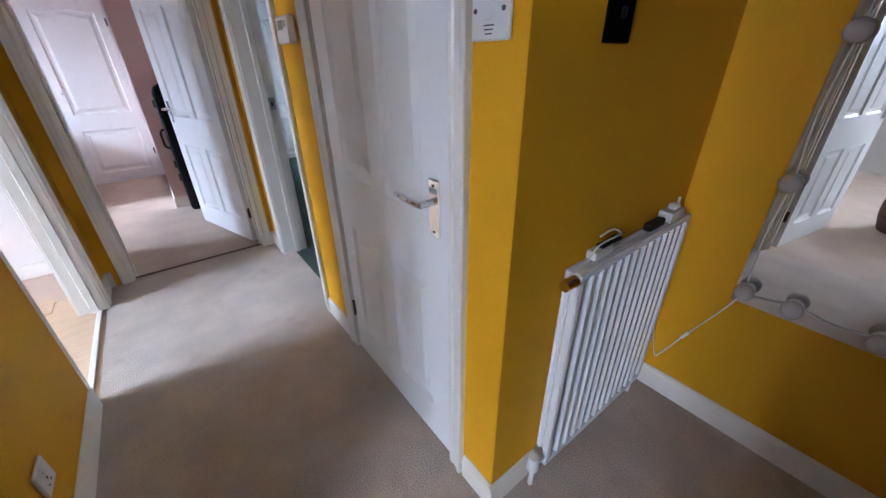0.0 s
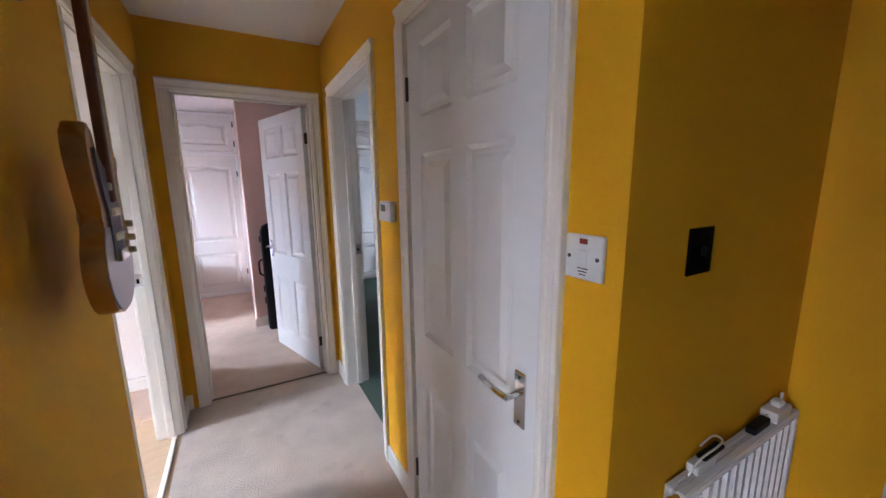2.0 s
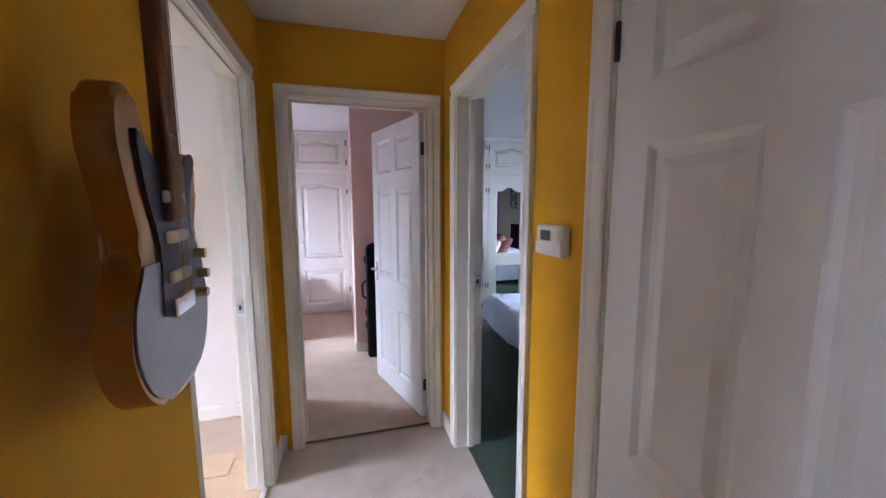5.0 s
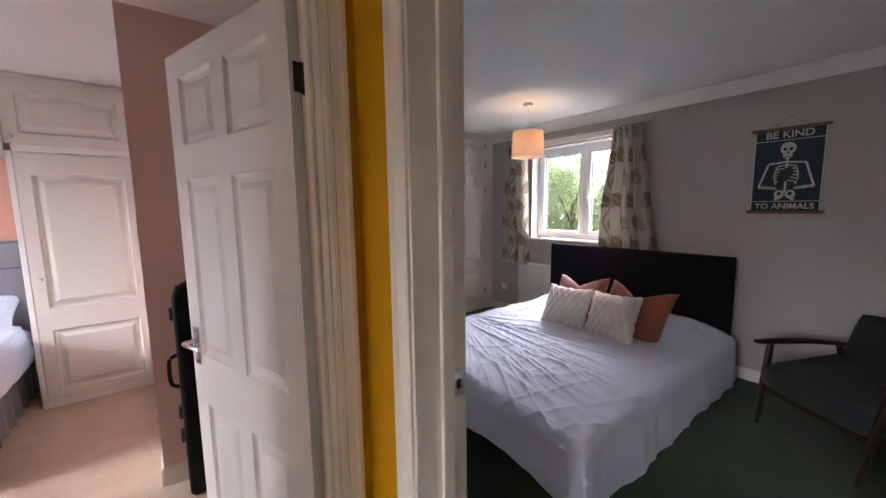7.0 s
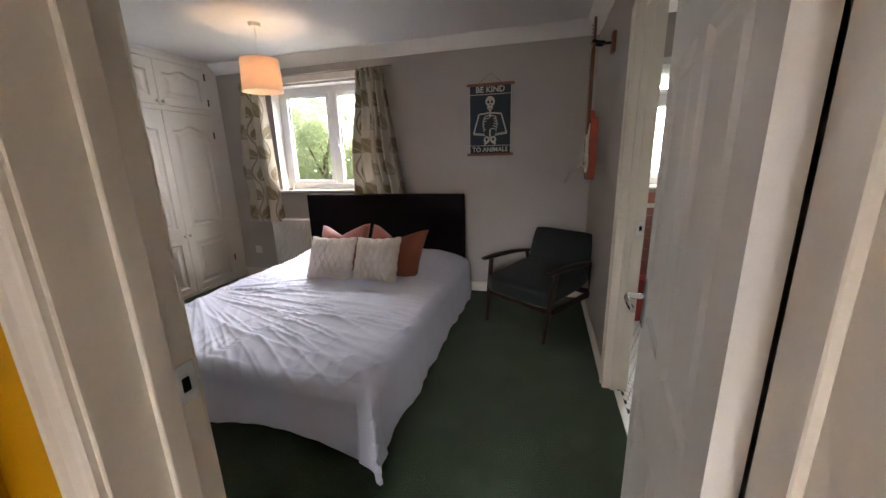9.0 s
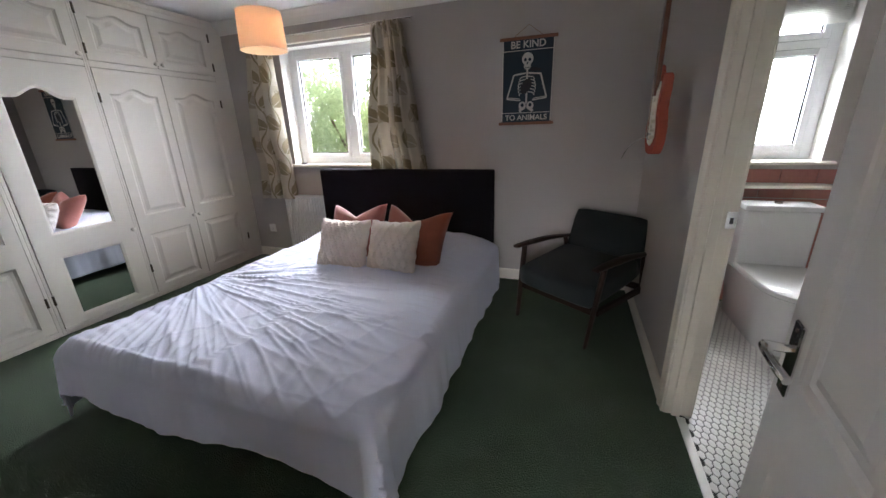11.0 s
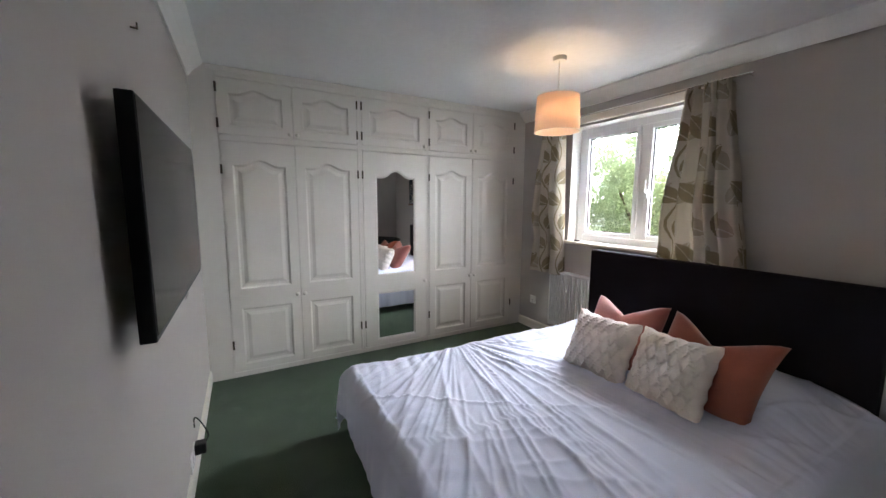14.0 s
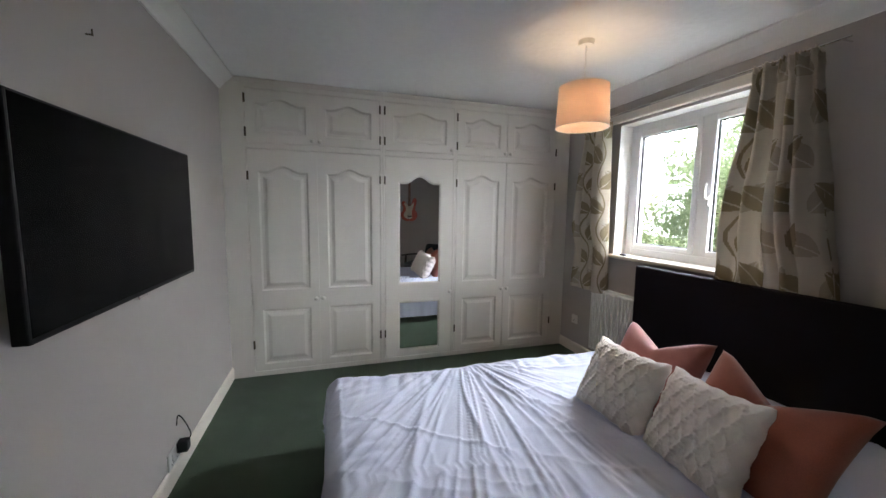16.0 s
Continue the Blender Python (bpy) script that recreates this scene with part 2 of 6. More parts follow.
def ball(bm, c, r, sx=1, sy=1, sz=1, u=16, v=10):
    bmesh.ops.create_uvsphere(bm, u_segments=u, v_segments=v, radius=r, matrix=Matrix.Translation(c) @ Matrix.Diagonal((sx, sy, sz, 1)))


def tube(bm, pts, r, n=8):
    """A round cord along the points."""
    pts = [Vector(p) for p in pts]
    rings = []
    for i, p in enumerate(pts):
        d = (pts[min(i + 1, len(pts) - 1)] - pts[max(i - 1, 0)]).normalized()
        up = Vector((0, 0, 1)) if abs(d.z) < 0.9 else Vector((1, 0, 0))
        s = d.cross(up).normalized()
        t = s.cross(d)
        rings.append([bm.verts.new(p + r * (math.cos(k * math.tau / n) * s + math.sin(k * math.tau / n) * t)) for k in range(n)])
    for a, b in zip(rings, rings[1:]):
        for k in range(n):
            bm.faces.new((a[k], a[(k + 1) % n], b[(k + 1) % n], b[k]))
    bm.faces.new(rings[0][::-1])
    bm.faces.new(rings[-1])


def smooth_path(pts, n=8):
    """Points along a rounded line through the given ones."""
    pts = [Vector(p) for p in pts]
    out = []
    for i in range(len(pts) - 1):
        p0, p1, p2, p3 = pts[max(i - 1, 0)], pts[i], pts[i + 1], pts[min(i + 2, len(pts) - 1)]
        for k in range(n):
            t = k / n
            out.append(0.5 * (2 * p1 + (p2 - p0) * t + (2 * p0 - 5 * p1 + 4 * p2 - p3) * t * t + (3 * p1 - p0 - 3 * p2 + p3) * t ** 3))
    return out + [pts[-1]]


def prism(bm, outline, y0, y1, bevel=0.0, seg=2):
    """Extrudes an outline of (x, z) from y0 to y1."""
    a = [bm.verts.new((x, y0, z)) for x, z in outline]
    b = [bm.verts.new((x, y1, z)) for x, z in outline]
    n = len(a)
    f0, f1 = bm.faces.new(a), bm.faces.new(b[::-1])
    for i in range(n):
        bm.faces.new((a[(i + 1) % n], a[i], b[i], b[(i + 1) % n]))
    if bevel:
        bmesh.ops.bevel(bm, geom=list(f0.edges) + list(f1.edges), offset=bevel, segments=seg, affect="EDGES", profile=0.5)


def mesh_from(name, bm, mats, smooth=False):
    bmesh.ops.recalc_face_normals(bm, faces=bm.faces)
    me = bpy.data.meshes.new(name)
    bm.to_mesh(me)
    bm.free()
    for m in mats if isinstance(mats, (list, tuple)) else (mats,):
        me.materials.append(m)
    if smooth:
        me.polygons.foreach_set("use_smooth", [True] * len(me.polygons))
        me.set_sharp_from_angle(angle=radians(40))
    return me


def part(name, bm, mats, parent=None, label="", smooth=False, at=None):
    ob = new(name, mesh_from(name, bm, mats, smooth))
    if parent:
        ob.parent = parent
    if at is not None:
        ob.matrix_basis = at
    if label:
        ob["label"] = label
    return ob


def boxpart(name, dims, mats, parent=None, label="", bevel=0.003, at=None):
    bm = bmesh.new()
    box(bm, *dims, bevel=bevel)
    return part(name, bm, mats, parent, label, at=at)


def thing(name, m, label, category, group="", kind=""):
    ob = new(name)
    ob.empty_display_size = 0.1
    ob.matrix_world = m
    return tagged(ob, label, category, group, kind)


def structure(ob, label, category):
    return tagged(ob, label, category, kind="structure")


def wall(name, axis, a0, a1, u0, u1, z0, z1, holes, mats, label):
    """A wall that is thick along axis, from u0 to u1 the other way, with holes (u0, u1, z0, z1); mats: low face, high face, reveals."""
    us = sorted({u0, u1, *[h[0] for h in holes], *[h[1] for h in holes]})
    zs = sorted({z0, z1, *[h[2] for h in holes], *[h[3] for h in holes]})
    us, zs = [u for u in us if u0 <= u <= u1], [z for z in zs if z0 <= z <= z1]
    full = {(i, j): not any(h[0] <= (us[i] + us[i + 1]) / 2 <= h[1] and h[2] <= (zs[j] + zs[j + 1]) / 2 <= h[3] for h in holes) for i in range(len(us) - 1) for j in range(len(zs) - 1)}
    bm = bmesh.new()

    def p(a, u, z):
        return bm.verts.new((a, u, z) if axis == "x" else (u, a, z))

    def quad(pts, mi):
        f = bm.faces.new([p(*q) for q in pts])
        f.material_index = mi

    for (i, j), solid in full.items():
        if not solid:
            continue
        ua, ub, za, zb = us[i], us[i + 1], zs[j], zs[j + 1]
        quad(((a0, ua, za), (a0, ub, za), (a0, ub, zb), (a0, ua, zb)), 0)
        quad(((a1, ua, za), (a1, ub, za), (a1, ub, zb), (a1, ua, zb)), 1)
        for (di, dj), pts in (((-1, 0), ((a0, ua, za), (a1, ua, za), (a1, ua, zb), (a0, ua, zb))), ((1, 0), ((a0, ub, za), (a1, ub, za), (a1, ub, zb), (a0, ub, zb))), ((0, -1), ((a0, ua, za), (a1, ua, za), (a1, ub, za), (a0, ub, za))), ((0, 1), ((a0, ua, zb), (a1, ua, zb), (a1, ub, zb), (a0, ub, zb)))):
            if not full.get((i + di, j + dj), False):
                quad(pts, 2)
    bmesh.ops.remove_doubles(bm, verts=bm.verts, dist=1e-5)
    return structure(part(name, bm, mats), label, "wall")


def slab(name, x0, x1, y0, y1, z0, z1, mats, label, category):
    bm = bmesh.new()
    box(bm, x0, x1, y0, y1, z0, z1)
    return structure(part(name, bm, mats), label, category)

# ---- structure ----
H = 2.36
DOORH = 1.985
# hall
wall("wall_hall_left", "x", -0.11, 0.0, -1.0, 3.06, 0, H, [(-0.06, 0.76, -1, DOORH + 0.03), (1.965, 2.815, -1, DOORH + 0.03)], (OFFWHITE, YELLOW, YELLOW), "yellow painted hall wall with two doorways")
wall("wall_hall_right", "x", 0.99, 1.135, 0.735, 3.17, 0, H, [(0.897, 1.661, -1, DOORH + 0.03), (2.01, 2.845, -1, DOORH + 0.03)], (YELLOW, GREY, YELLOW), "yellow painted hall wall with cupboard and bedroom doorways")
wall("wall_hall_end", "y", 3.06, 3.17, -0.11, 0.99, 0, H, [(0.102, 0.925, -1, DOORH + 0.03)], (YELLOW, PINKW, YELLOW), "yellow painted end wall with a doorway")
wall("wall_alcove", "y", 0.735, 0.84, 1.135, 1.84, 0, H, [], (YELLOW, GREY, YELLOW), "yellow painted alcove wall behind a radiator")
wall("wall_mirror", "x", 1.84, 1.95, -1.0, 0.84, 0, H, [], (YELLOW, OFFWHITE, YELLOW), "yellow painted wall behind a mirror")
wall("wall_hall_back", "y", -1.1, -1.0, -0.11, 1.95, 0, H, [], (OFFWHITE, YELLOW, YELLOW), "plain yellow landing wall")
wall("wall_cupboard_back", "x", 1.80, 1.90, 0.84, 1.775, 0, H, [], (GREY, OFFWHITE, GREY), "plain wall between cupboard and bathroom")
bm = bmesh.new()
box(bm, 0.0, 1.06, -1.0, 3.06, -0.12, 0.0)
box(bm, 1.06, 1.84, -1.0, 0.84, -0.12, 0.0)
structure(part("floor_hall", bm, CARPET), "worn beige hall carpet", "floor")


def ceiling(name, spans, mat, label):
    bm = bmesh.new()
    for x0, x1, y0, y1 in spans:
        box(bm, x0, x1, y0, y1, H, H + 0.1)
    structure(part(name, bm, mat), label, "ceiling")


ceiling("ceiling_hall", ((-0.11, 1.06, -1.1, 3.115), (1.06, 1.9, -1.1, 1.83)), WHITE_CEIL, "plain white hall ceiling")
# bedroom
wall("wall_head", "x", 4.21, 4.50, -0.6, 6.5, 0, H, [(3.80, 5.08, 1.03, 2.09), (0.85, 1.60, 1.05, 2.05)], (GREY, GROUT, WHITE_CEIL), "warm grey wall with the bedroom window")
wall("wall_bath", "y", 1.775, 1.885, 1.135, 4.21, 0, H, [(1.975, 2.795, -1, DOORH + 0.03)], (OFFWHITE, GREY, GREY), "warm grey wall with the bathroom doorway")
wall("wall_television", "x", 1.05, 1.135, 3.17, 6.5, 0, H, [], (PINKW, GREY, GREY), "warm grey wall behind the television")
wall("wall_wardrobe_back", "y", 6.38, 6.5, 1.135, 4.21, 0, H, [], (GREY, GREY, GREY), "plain wall behind the wardrobes")
slab("floor_bedroom", 1.06, 4.21, 1.83, 6.38, -0.13, -0.001, GREENC, "dark green bedroom carpet", "floor")
slab("ceiling_bedroom", 1.06, 4.5, 1.83, 6.5, H, H + 0.1, ARTEX, "white textured bedroom ceiling", "ceiling")
# bathroom
slab("ceiling_bathroom", 1.9, 4.5, -0.6, 1.83, H, H + 0.1, WHITE_CEIL, "plain white bathroom ceiling", "ceiling")
wall("wall_bath_south", "y", -0.6, -0.5, 1.95, 4.21, 0, H, [], (OFFWHITE, OFFWHITE, OFFWHITE), "plain pale bathroom wall")
wall("wall_bath_west", "x", 1.951, 2.0, -0.5, 0.84, 0, H, [], (OFFWHITE, OFFWHITE, OFFWHITE), "plain pale bathroom wall")
slab("floor_bathroom", 1.95, 4.21, -0.5, 1.83, -0.13, -0.004, DGROUT, "bathroom floor of small white tiles with dark joints", "floor")
# guest room beyond the hall's end
wall("wall_guest_entry", "x", -0.11, 0.0, 3.17, 3.64, 0, H, [], (PINKW, PINKW, PINKW), "pale pink wall beside the guest room door")
wall("wall_guest_near", "y", 3.53, 3.64, -2.9, -0.11, 0, H, [], (OFFWHITE, PINKW, PINKW), "wall between study and guest room")
wall("wall_guest_far", "y", 6.5, 6.6, -2.9, 1.05, 0, H, [], (SALMON, PINKW, PINKW), "salmon pink wall behind the guest bed")
wall("wall_guest_window", "x", -2.9, -2.75, 3.64, 6.5, 0, H, [(4.3, 5.7, 0.9, 2.1)], (PINKW, PINKW, WHITE_CEIL), "pale pink wall with a window")
wall("wall_guest_pier", "y", 4.43, 4.55, 0.47, 1.05, 0, H, [], (PINKW, PINKW, PINKW), "pale pink projecting wall corner")
wall("wall_guest_side", "x", 0.47, 0.58, 4.55, 6.5, 0, H, [], (PINKW, PINKW, PINKW), "pale pink side wall beside the fitted wardrobe")
slab("floor_guest", -2.75, 1.05, 3.06, 6.5, -0.13, -0.002, CARPETP, "pinkish beige guest room carpet", "floor")
ceiling("ceiling_guest", ((-2.9, -0.11, 3.585, 6.6), (-0.11, 1.06, 3.115, 6.6)), WHITE_CEIL, "plain white guest room ceiling")
# study on the hall's left
wall("wall_study_window", "x", -3.2, -3.05, 0.9, 3.53, 0, H, [(1.5, 2.9, 0.75, 1.95)], (OFFWHITE, OFFWHITE, WHITE_CEIL), "off-white study wall with a window")
wall("wall_study_near", "y", 0.9, 1.0, -3.2, -0.11, 0, H, [], (OFFWHITE, OFFWHITE, OFFWHITE), "off-white wall between study and front room")
slab("ceiling_study", -3.2, -0.11, 0.9, 3.585, H, H + 0.1, WHITE_CEIL, "plain white study ceiling", "ceiling")
# front room, seen in the landing mirror
wall("wall_front_window", "x", -3.4, -3.25, -1.6, 0.9, 0, H, [(-1.4, -0.1, 0.85, 2.1)], (OFFWHITE, OFFWHITE, WHITE_CEIL), "off-white front room wall with a window")
wall("wall_front_south", "y", -1.7, -1.6, -3.4, 0.0, 0, H, [], (OFFWHITE, OFFWHITE, OFFWHITE), "off-white front room wall")
wall("wall_front_hall", "x", -0.11, 0.0, -1.6, -1.1, 0, H, [], (OFFWHITE, OFFWHITE, OFFWHITE), "off-white front room wall")
slab("floor_front", -3.25, 0.0, -1.6, 0.9, -0.13, -0.002, CARPETP, "beige front room carpet", "floor")
slab("ceiling_front", -3.4, -0.11, -1.7, 0.9, H, H + 0.1, WHITE_CEIL, "plain white front room ceiling", "ceiling")


def moulding(bm, along, p0, p1, across, out, prof):
    """A moulded strip from p0 to p1; prof: (across, out) pairs."""
    p0, p1, across, out = Vector(p0), Vector(p1), Vector(across), Vector(out)
    a = [bm.verts.new(p0 + across * u + out * v) for u, v in prof]
    b = [bm.verts.new(p1 + across * u + out * v) for u, v in prof]
    for i in range(len(prof)):
        j = (i + 1) % len(prof)
        bm.faces.new((a[i], a[j], b[j], b[i]))
    bm.faces.new(a[::-1])
    bm.faces.new(b)


SKIRT = ((0, 0), (0, 0.013), (0.075, 0.013), (0.088, 0.010), (0.096, 0.004), (0.096, 0))


def skirting(p0, p1, out, mat=None, h=1.0):
    bm = bmesh.new()
    moulding(bm, None, (*p0, 0), (*p1, 0), (0, 0, 1), (*out, 0), [(u * h, v) for u, v in SKIRT])
    structure(part("baseboard", bm, mat or GLOSS), "white gloss painted baseboard along the wall", "baseboard")


for p0, p1, out in (
    ((0, 0.80), (0, 1.965), (1, 0)), ((0.99, 1.695), (0.99, 1.973), (-1, 0)), ((0.003, 3.06), (0.036, 3.06), (0, -1)), ((0.962, 3.06), (0.99, 3.06), (0, -1)),
    ((0.99, 0.735), (0.99, 0.855), (-1, 0)), ((0, 2.855), (0, 3.06), (1, 0)), ((0.99, 2.87), (0.99, 3.06), (-1, 0)),
    ((0.977, 0.735), (1.827, 0.735), (0, -1)), ((1.84, -1.0), (1.84, 0.735), (-1, 0)), ((0, -1.0), (1.827, -1.0), (0, 1)),
    ((4.21, 1.898), (4.21, 5.75), (-1, 0)), ((2.835, 1.885), (4.21, 1.885), (0, 1)), ((1.135, 1.885), (1.935, 1.885), (0, 1)), ((1.135, 2.89), (1.135, 5.75), (1, 0)),
    ((-0.11, 3.53), (-3.05, 3.53), (0, -1)), ((0.483, 4.43), (1.05, 4.43), (0, -1)), ((0.47, 4.43), (0.47, 5.9), (-1, 0)), ((1.05, 3.17), (1.05, 4.417), (-1, 0)), ((0, 3.24), (0, 3.64), (1, 0)), ((0.013, 3.64), (-2.75, 3.64), (0, 1))):
    skirting(p0, p1, out)

COVE = ((0, 0), (0, 0.10), (0.012, 0.10), (0.03, 0.075), (0.055, 0.045), (0.085, 0.02), (0.10, 0.012), (0.10, 0))


def coving(p0, p1, out, mat=None):
    bm = bmesh.new()
    moulding(bm, None, (*p0, H), (*p1, H), (0, 0, -1), (*out, 0), COVE)
    structure(part("trim", bm, mat or WHITE_CEIL), "white plaster coving under the ceiling", "trim")


for p0, p1, out in (((4.21, 1.885), (4.21, 5.75), (-1, 0)), ((1.135, 1.885), (4.11, 1.885), (0, 1)), ((1.135, 1.985), (1.135, 5.75), (1, 0))):
    coving(p0, p1, out)

ARCH = ((0, 0), (0, 0.010), (0.006, 0.013), (0.016, 0.013), (0.020, 0.010), (0.040, 0.014), (0.048, 0.019), (0.058, 0.019), (0.060, 0.016), (0.060, 0))


def doorframe(name, m, w, h, depth, front=(1, 1), back=(1, 1), stop=0.04, label="white gloss painted door lining and architrave"):
    """A lined doorway: local x across it, y into the wall from its front face, z up. front, back: which side architraves it has."""
    t = thing(name, m, label, "door frame", kind="structure")
    for s, nm in ((-1, "jamb"), (1, "jamb")):
        x0, x1 = sorted((s * w / 2, s * (w / 2 + 0.03)))
        j = boxpart(nm, (x0, x1, -0.002, depth + 0.002, 0, h), GLOSS, t, bevel=0.002)
        x0, x1 = sorted((s * w / 2, s * (w / 2 - 0.012)))
        boxpart("door_stop", (x0, x1, stop, stop + 0.035, 0, h), GLOSS, j, bevel=0.002)
    hd = boxpart("head", (-w / 2 - 0.03, w / 2 + 0.03, -0.002, depth + 0.002, h, h + 0.03), GLOSS, t, bevel=0.002)
    boxpart("door_stop", (-w / 2, w / 2, stop, stop + 0.035, h - 0.012, h), GLOSS, hd, bevel=0.002)
    for y, sg, has in ((0, -1, front), (depth, 1, back)):
        if has is None:
            continue
        lo = -w / 2 - 0.006 if has[0] else -w / 2 - 0.03
        hi = w / 2 + 0.006 if has[1] else w / 2 + 0.03
        for s, ok in ((-1, has[0]), (1, has[1])):
            if ok:
                bm = bmesh.new()
                moulding(bm, None, (s * (w / 2 + 0.006), y, 0), (s * (w / 2 + 0.006), y, h + 0.0055), (s, 0, 0), (0, sg, 0), ARCH)
                part("architrave", bm, GLOSS, t)
        bm = bmesh.new()
        moulding(bm, None, (lo - 0.06 * has[0], y, h + 0.006), (hi + 0.06 * has[1], y, h + 0.006), (0, 0, 1), (0, sg, 0), ARCH)
        part("architrave", bm, GLOSS, t)
    return t


def strike(parent, m):
    p = boxpart("strike_plate", (-0.0015, 0.0015, -0.019, 0.019, -0.034, 0.034), CHROME, parent, "chrome strike plate", 0.0008, m)
    boxpart("latch_hole", (-0.0025, 0.0025, -0.006, 0.006, -0.014, 0.010), BLACKP, p, "", 0)


def panel_cell(bm, cell, panel, rise, y, s, prof, hole=False):
    """One face cell of a panelled door in the plane y, facing s along y; prof: (inset, depth) loops of the panel; rise: height of its arched top."""
    cx0, cx1, cz0, cz1 = cell
    N = 14 if rise else 1

    def outline(d, dep):
        x0, x1, z0, z1 = panel[0] + d, panel[1] - d, panel[2] + d, panel[3] - d
        top = []
        for k in range(N + 1):
            u = k / N
            a = abs(2 * u - 1)
            e = (1 - a / 0.72) if a < 0.72 else 0.0
            zz = z1 + rise * (e * e * (3 - 2 * e) if rise else 0)
            top.append((x1 + (x0 - x1) * u, zz))
        return [(x0, z0), (x1, z0)] + top, y - s * dep

    def vs(pts, yy):
        return [bm.verts.new((x, yy, z)) for x, z in pts]

    o, yy = outline(*prof[0])
    ring = vs(o, yy)
    outer = [bm.verts.new((x, y, z)) for x, z in [(cx0, cz0), (cx1, cz0)] + [(cx1, cz1)] + [(x, cz1) for x, z in o[3:-1]] + [(cx0, cz1)]]
    n = len(o)
    for i in range(n):
        j = (i + 1) % n
        bm.faces.new((outer[i], outer[j], ring[j], ring[i]))
    for d, dep in prof[1:]:
        o2, y2 = outline(d, dep)
        nxt = vs(o2, y2)
        for i in range(n):
            j = (i + 1) % n
            bm.faces.new((ring[i], ring[j], nxt[j], nxt[i]))
        ring = nxt
    if not hole:
        bm.faces.new(ring)
    return [v.co.copy() for v in ring]


RAISED = ((0, 0), (0.004, 0.004), (0.014, 0.010), (0.030, 0.010), (0.052, 0.003))


def leaf_mesh(bm, w, h, t, cells, prof=RAISED, hole=None, both=True):
    """A panelled leaf: x 0..w, y 0..t, z 0..h; cells: (cell, panel, rise)."""
    rings = []
    for i, (cell, panel, rise) in enumerate(cells):
        rings.append(panel_cell(bm, cell, panel, rise, 0, -1, prof, hole is not None and i in hole))
        if both:
            panel_cell(bm, cell, panel, rise, t, 1, prof)
    for q in (((0, 0, 0), (0, t, 0), (0, t, h), (0, 0, h)), ((w, 0, 0), (w, t, 0), (w, t, h), (w, 0, h)), ((0, 0, 0), (w, 0, 0), (w, t, 0), (0, t, 0)), ((0, 0, h), (w, 0, h), (w, t, h), (0, t, h))):
        bm.faces.new([bm.verts.new(p) for p in q])
    if not both:
        bm.faces.new([bm.verts.new(p) for p in ((0, t, 0), (w, t, 0), (w, t, h), (0, t, h))])
    bmesh.ops.remove_doubles(bm, verts=bm.verts, dist=1e-5)
    return rings


def six_cells(w, h):
    rows = ((0.16, 0.655, 0, 0.755), (0.86, 1.53, 0.755, 1.59), (1.65, 1.885, 1.59, h))
    out = []
    for z0, z1, c0, c1 in rows:
        out.append(((0, w / 2, c0, c1), (0.095, w / 2 - 0.04, z0, z1), 0))
        out.append(((w / 2, w, c0, c1), (w / 2 + 0.04, w - 0.095, z0, z1), 0))
    return out


def lever(parent, x, z, y, s, turn=1, mat=None):
    """A lever handle on a back plate, on the face at y that looks along s; the lever points along turn."""
    mt = mat or CHROME
    bm = bmesh.new()
    ya, yb = sorted((y, y + s * 0.007))
    box(bm, x - 0.02, x + 0.02, ya, yb, z - 0.085, z + 0.065, 0.003)
    h = part("handle", bm, mt, parent, "chrome lever handle")
    bm = bmesh.new()
    rod(bm, (x, y + s * 0.007, z + 0.01), (x, y + s * 0.05, z + 0.01), 0.009)
    pts = smooth_path([(x, y + s * 0.048, z + 0.01), (x + turn * 0.03, y + s * 0.052, z + 0.012), (x + turn * 0.075, y + s * 0.05, z + 0.012), (x + turn * 0.115, y + s * 0.042, z + 0.008)], 4)
    tube(bm, pts, 0.008, 8)
    part("lever", bm, mt, h, smooth=True)
    bm = bmesh.new()
    for dz in (-0.07, 0.05):
        rod(bm, (x, y + s * 0.006, z + dz), (x, y + s * 0.0085, z + dz), 0.004, n=8)
    part("screw", bm, HINGE, h)
    return h


def hinge_on(parent, x, y, z, mat=HINGE):
    bm = bmesh.new()
    rod(bm, (x, y, z - 0.04), (x, y, z + 0.04), 0.006, n=8)
    box(bm, x - 0.002, x + 0.002, y - 0.002, y + 0.028, z - 0.038, z + 0.038)
    part("hinge", bm, mat, parent, "dark metal butt hinge")


def panel_door(name, m, w, h, label, handles=(), hinge_left=True, mat=DOORW):
    """A six-panel leaf hung at its local origin; x away from the hinge."""
    t = thing(name, m, label, "door", kind="structure")
    bm = bmesh.new()
    leaf_mesh(bm, w, h, 0.036, six_cells(w, h))
    lf = part("leaf", bm, mat, t, at=pose(0, 0, 0.008))
    for hz in (0.22, 1.76):
        hinge_on(lf, 0, -0.004, hz)
    for s, y, mm in handles:
        lever(lf, w - 0.055, 0.90, y, s, -1, mm)
    bm = bmesh.new()
    box(bm, w - 0.0005, w + 0.0015, 0.008, 0.028, 0.82, 0.97)
    part("latch_plate", bm, CHROME, lf, "chrome latch plate")
    return t


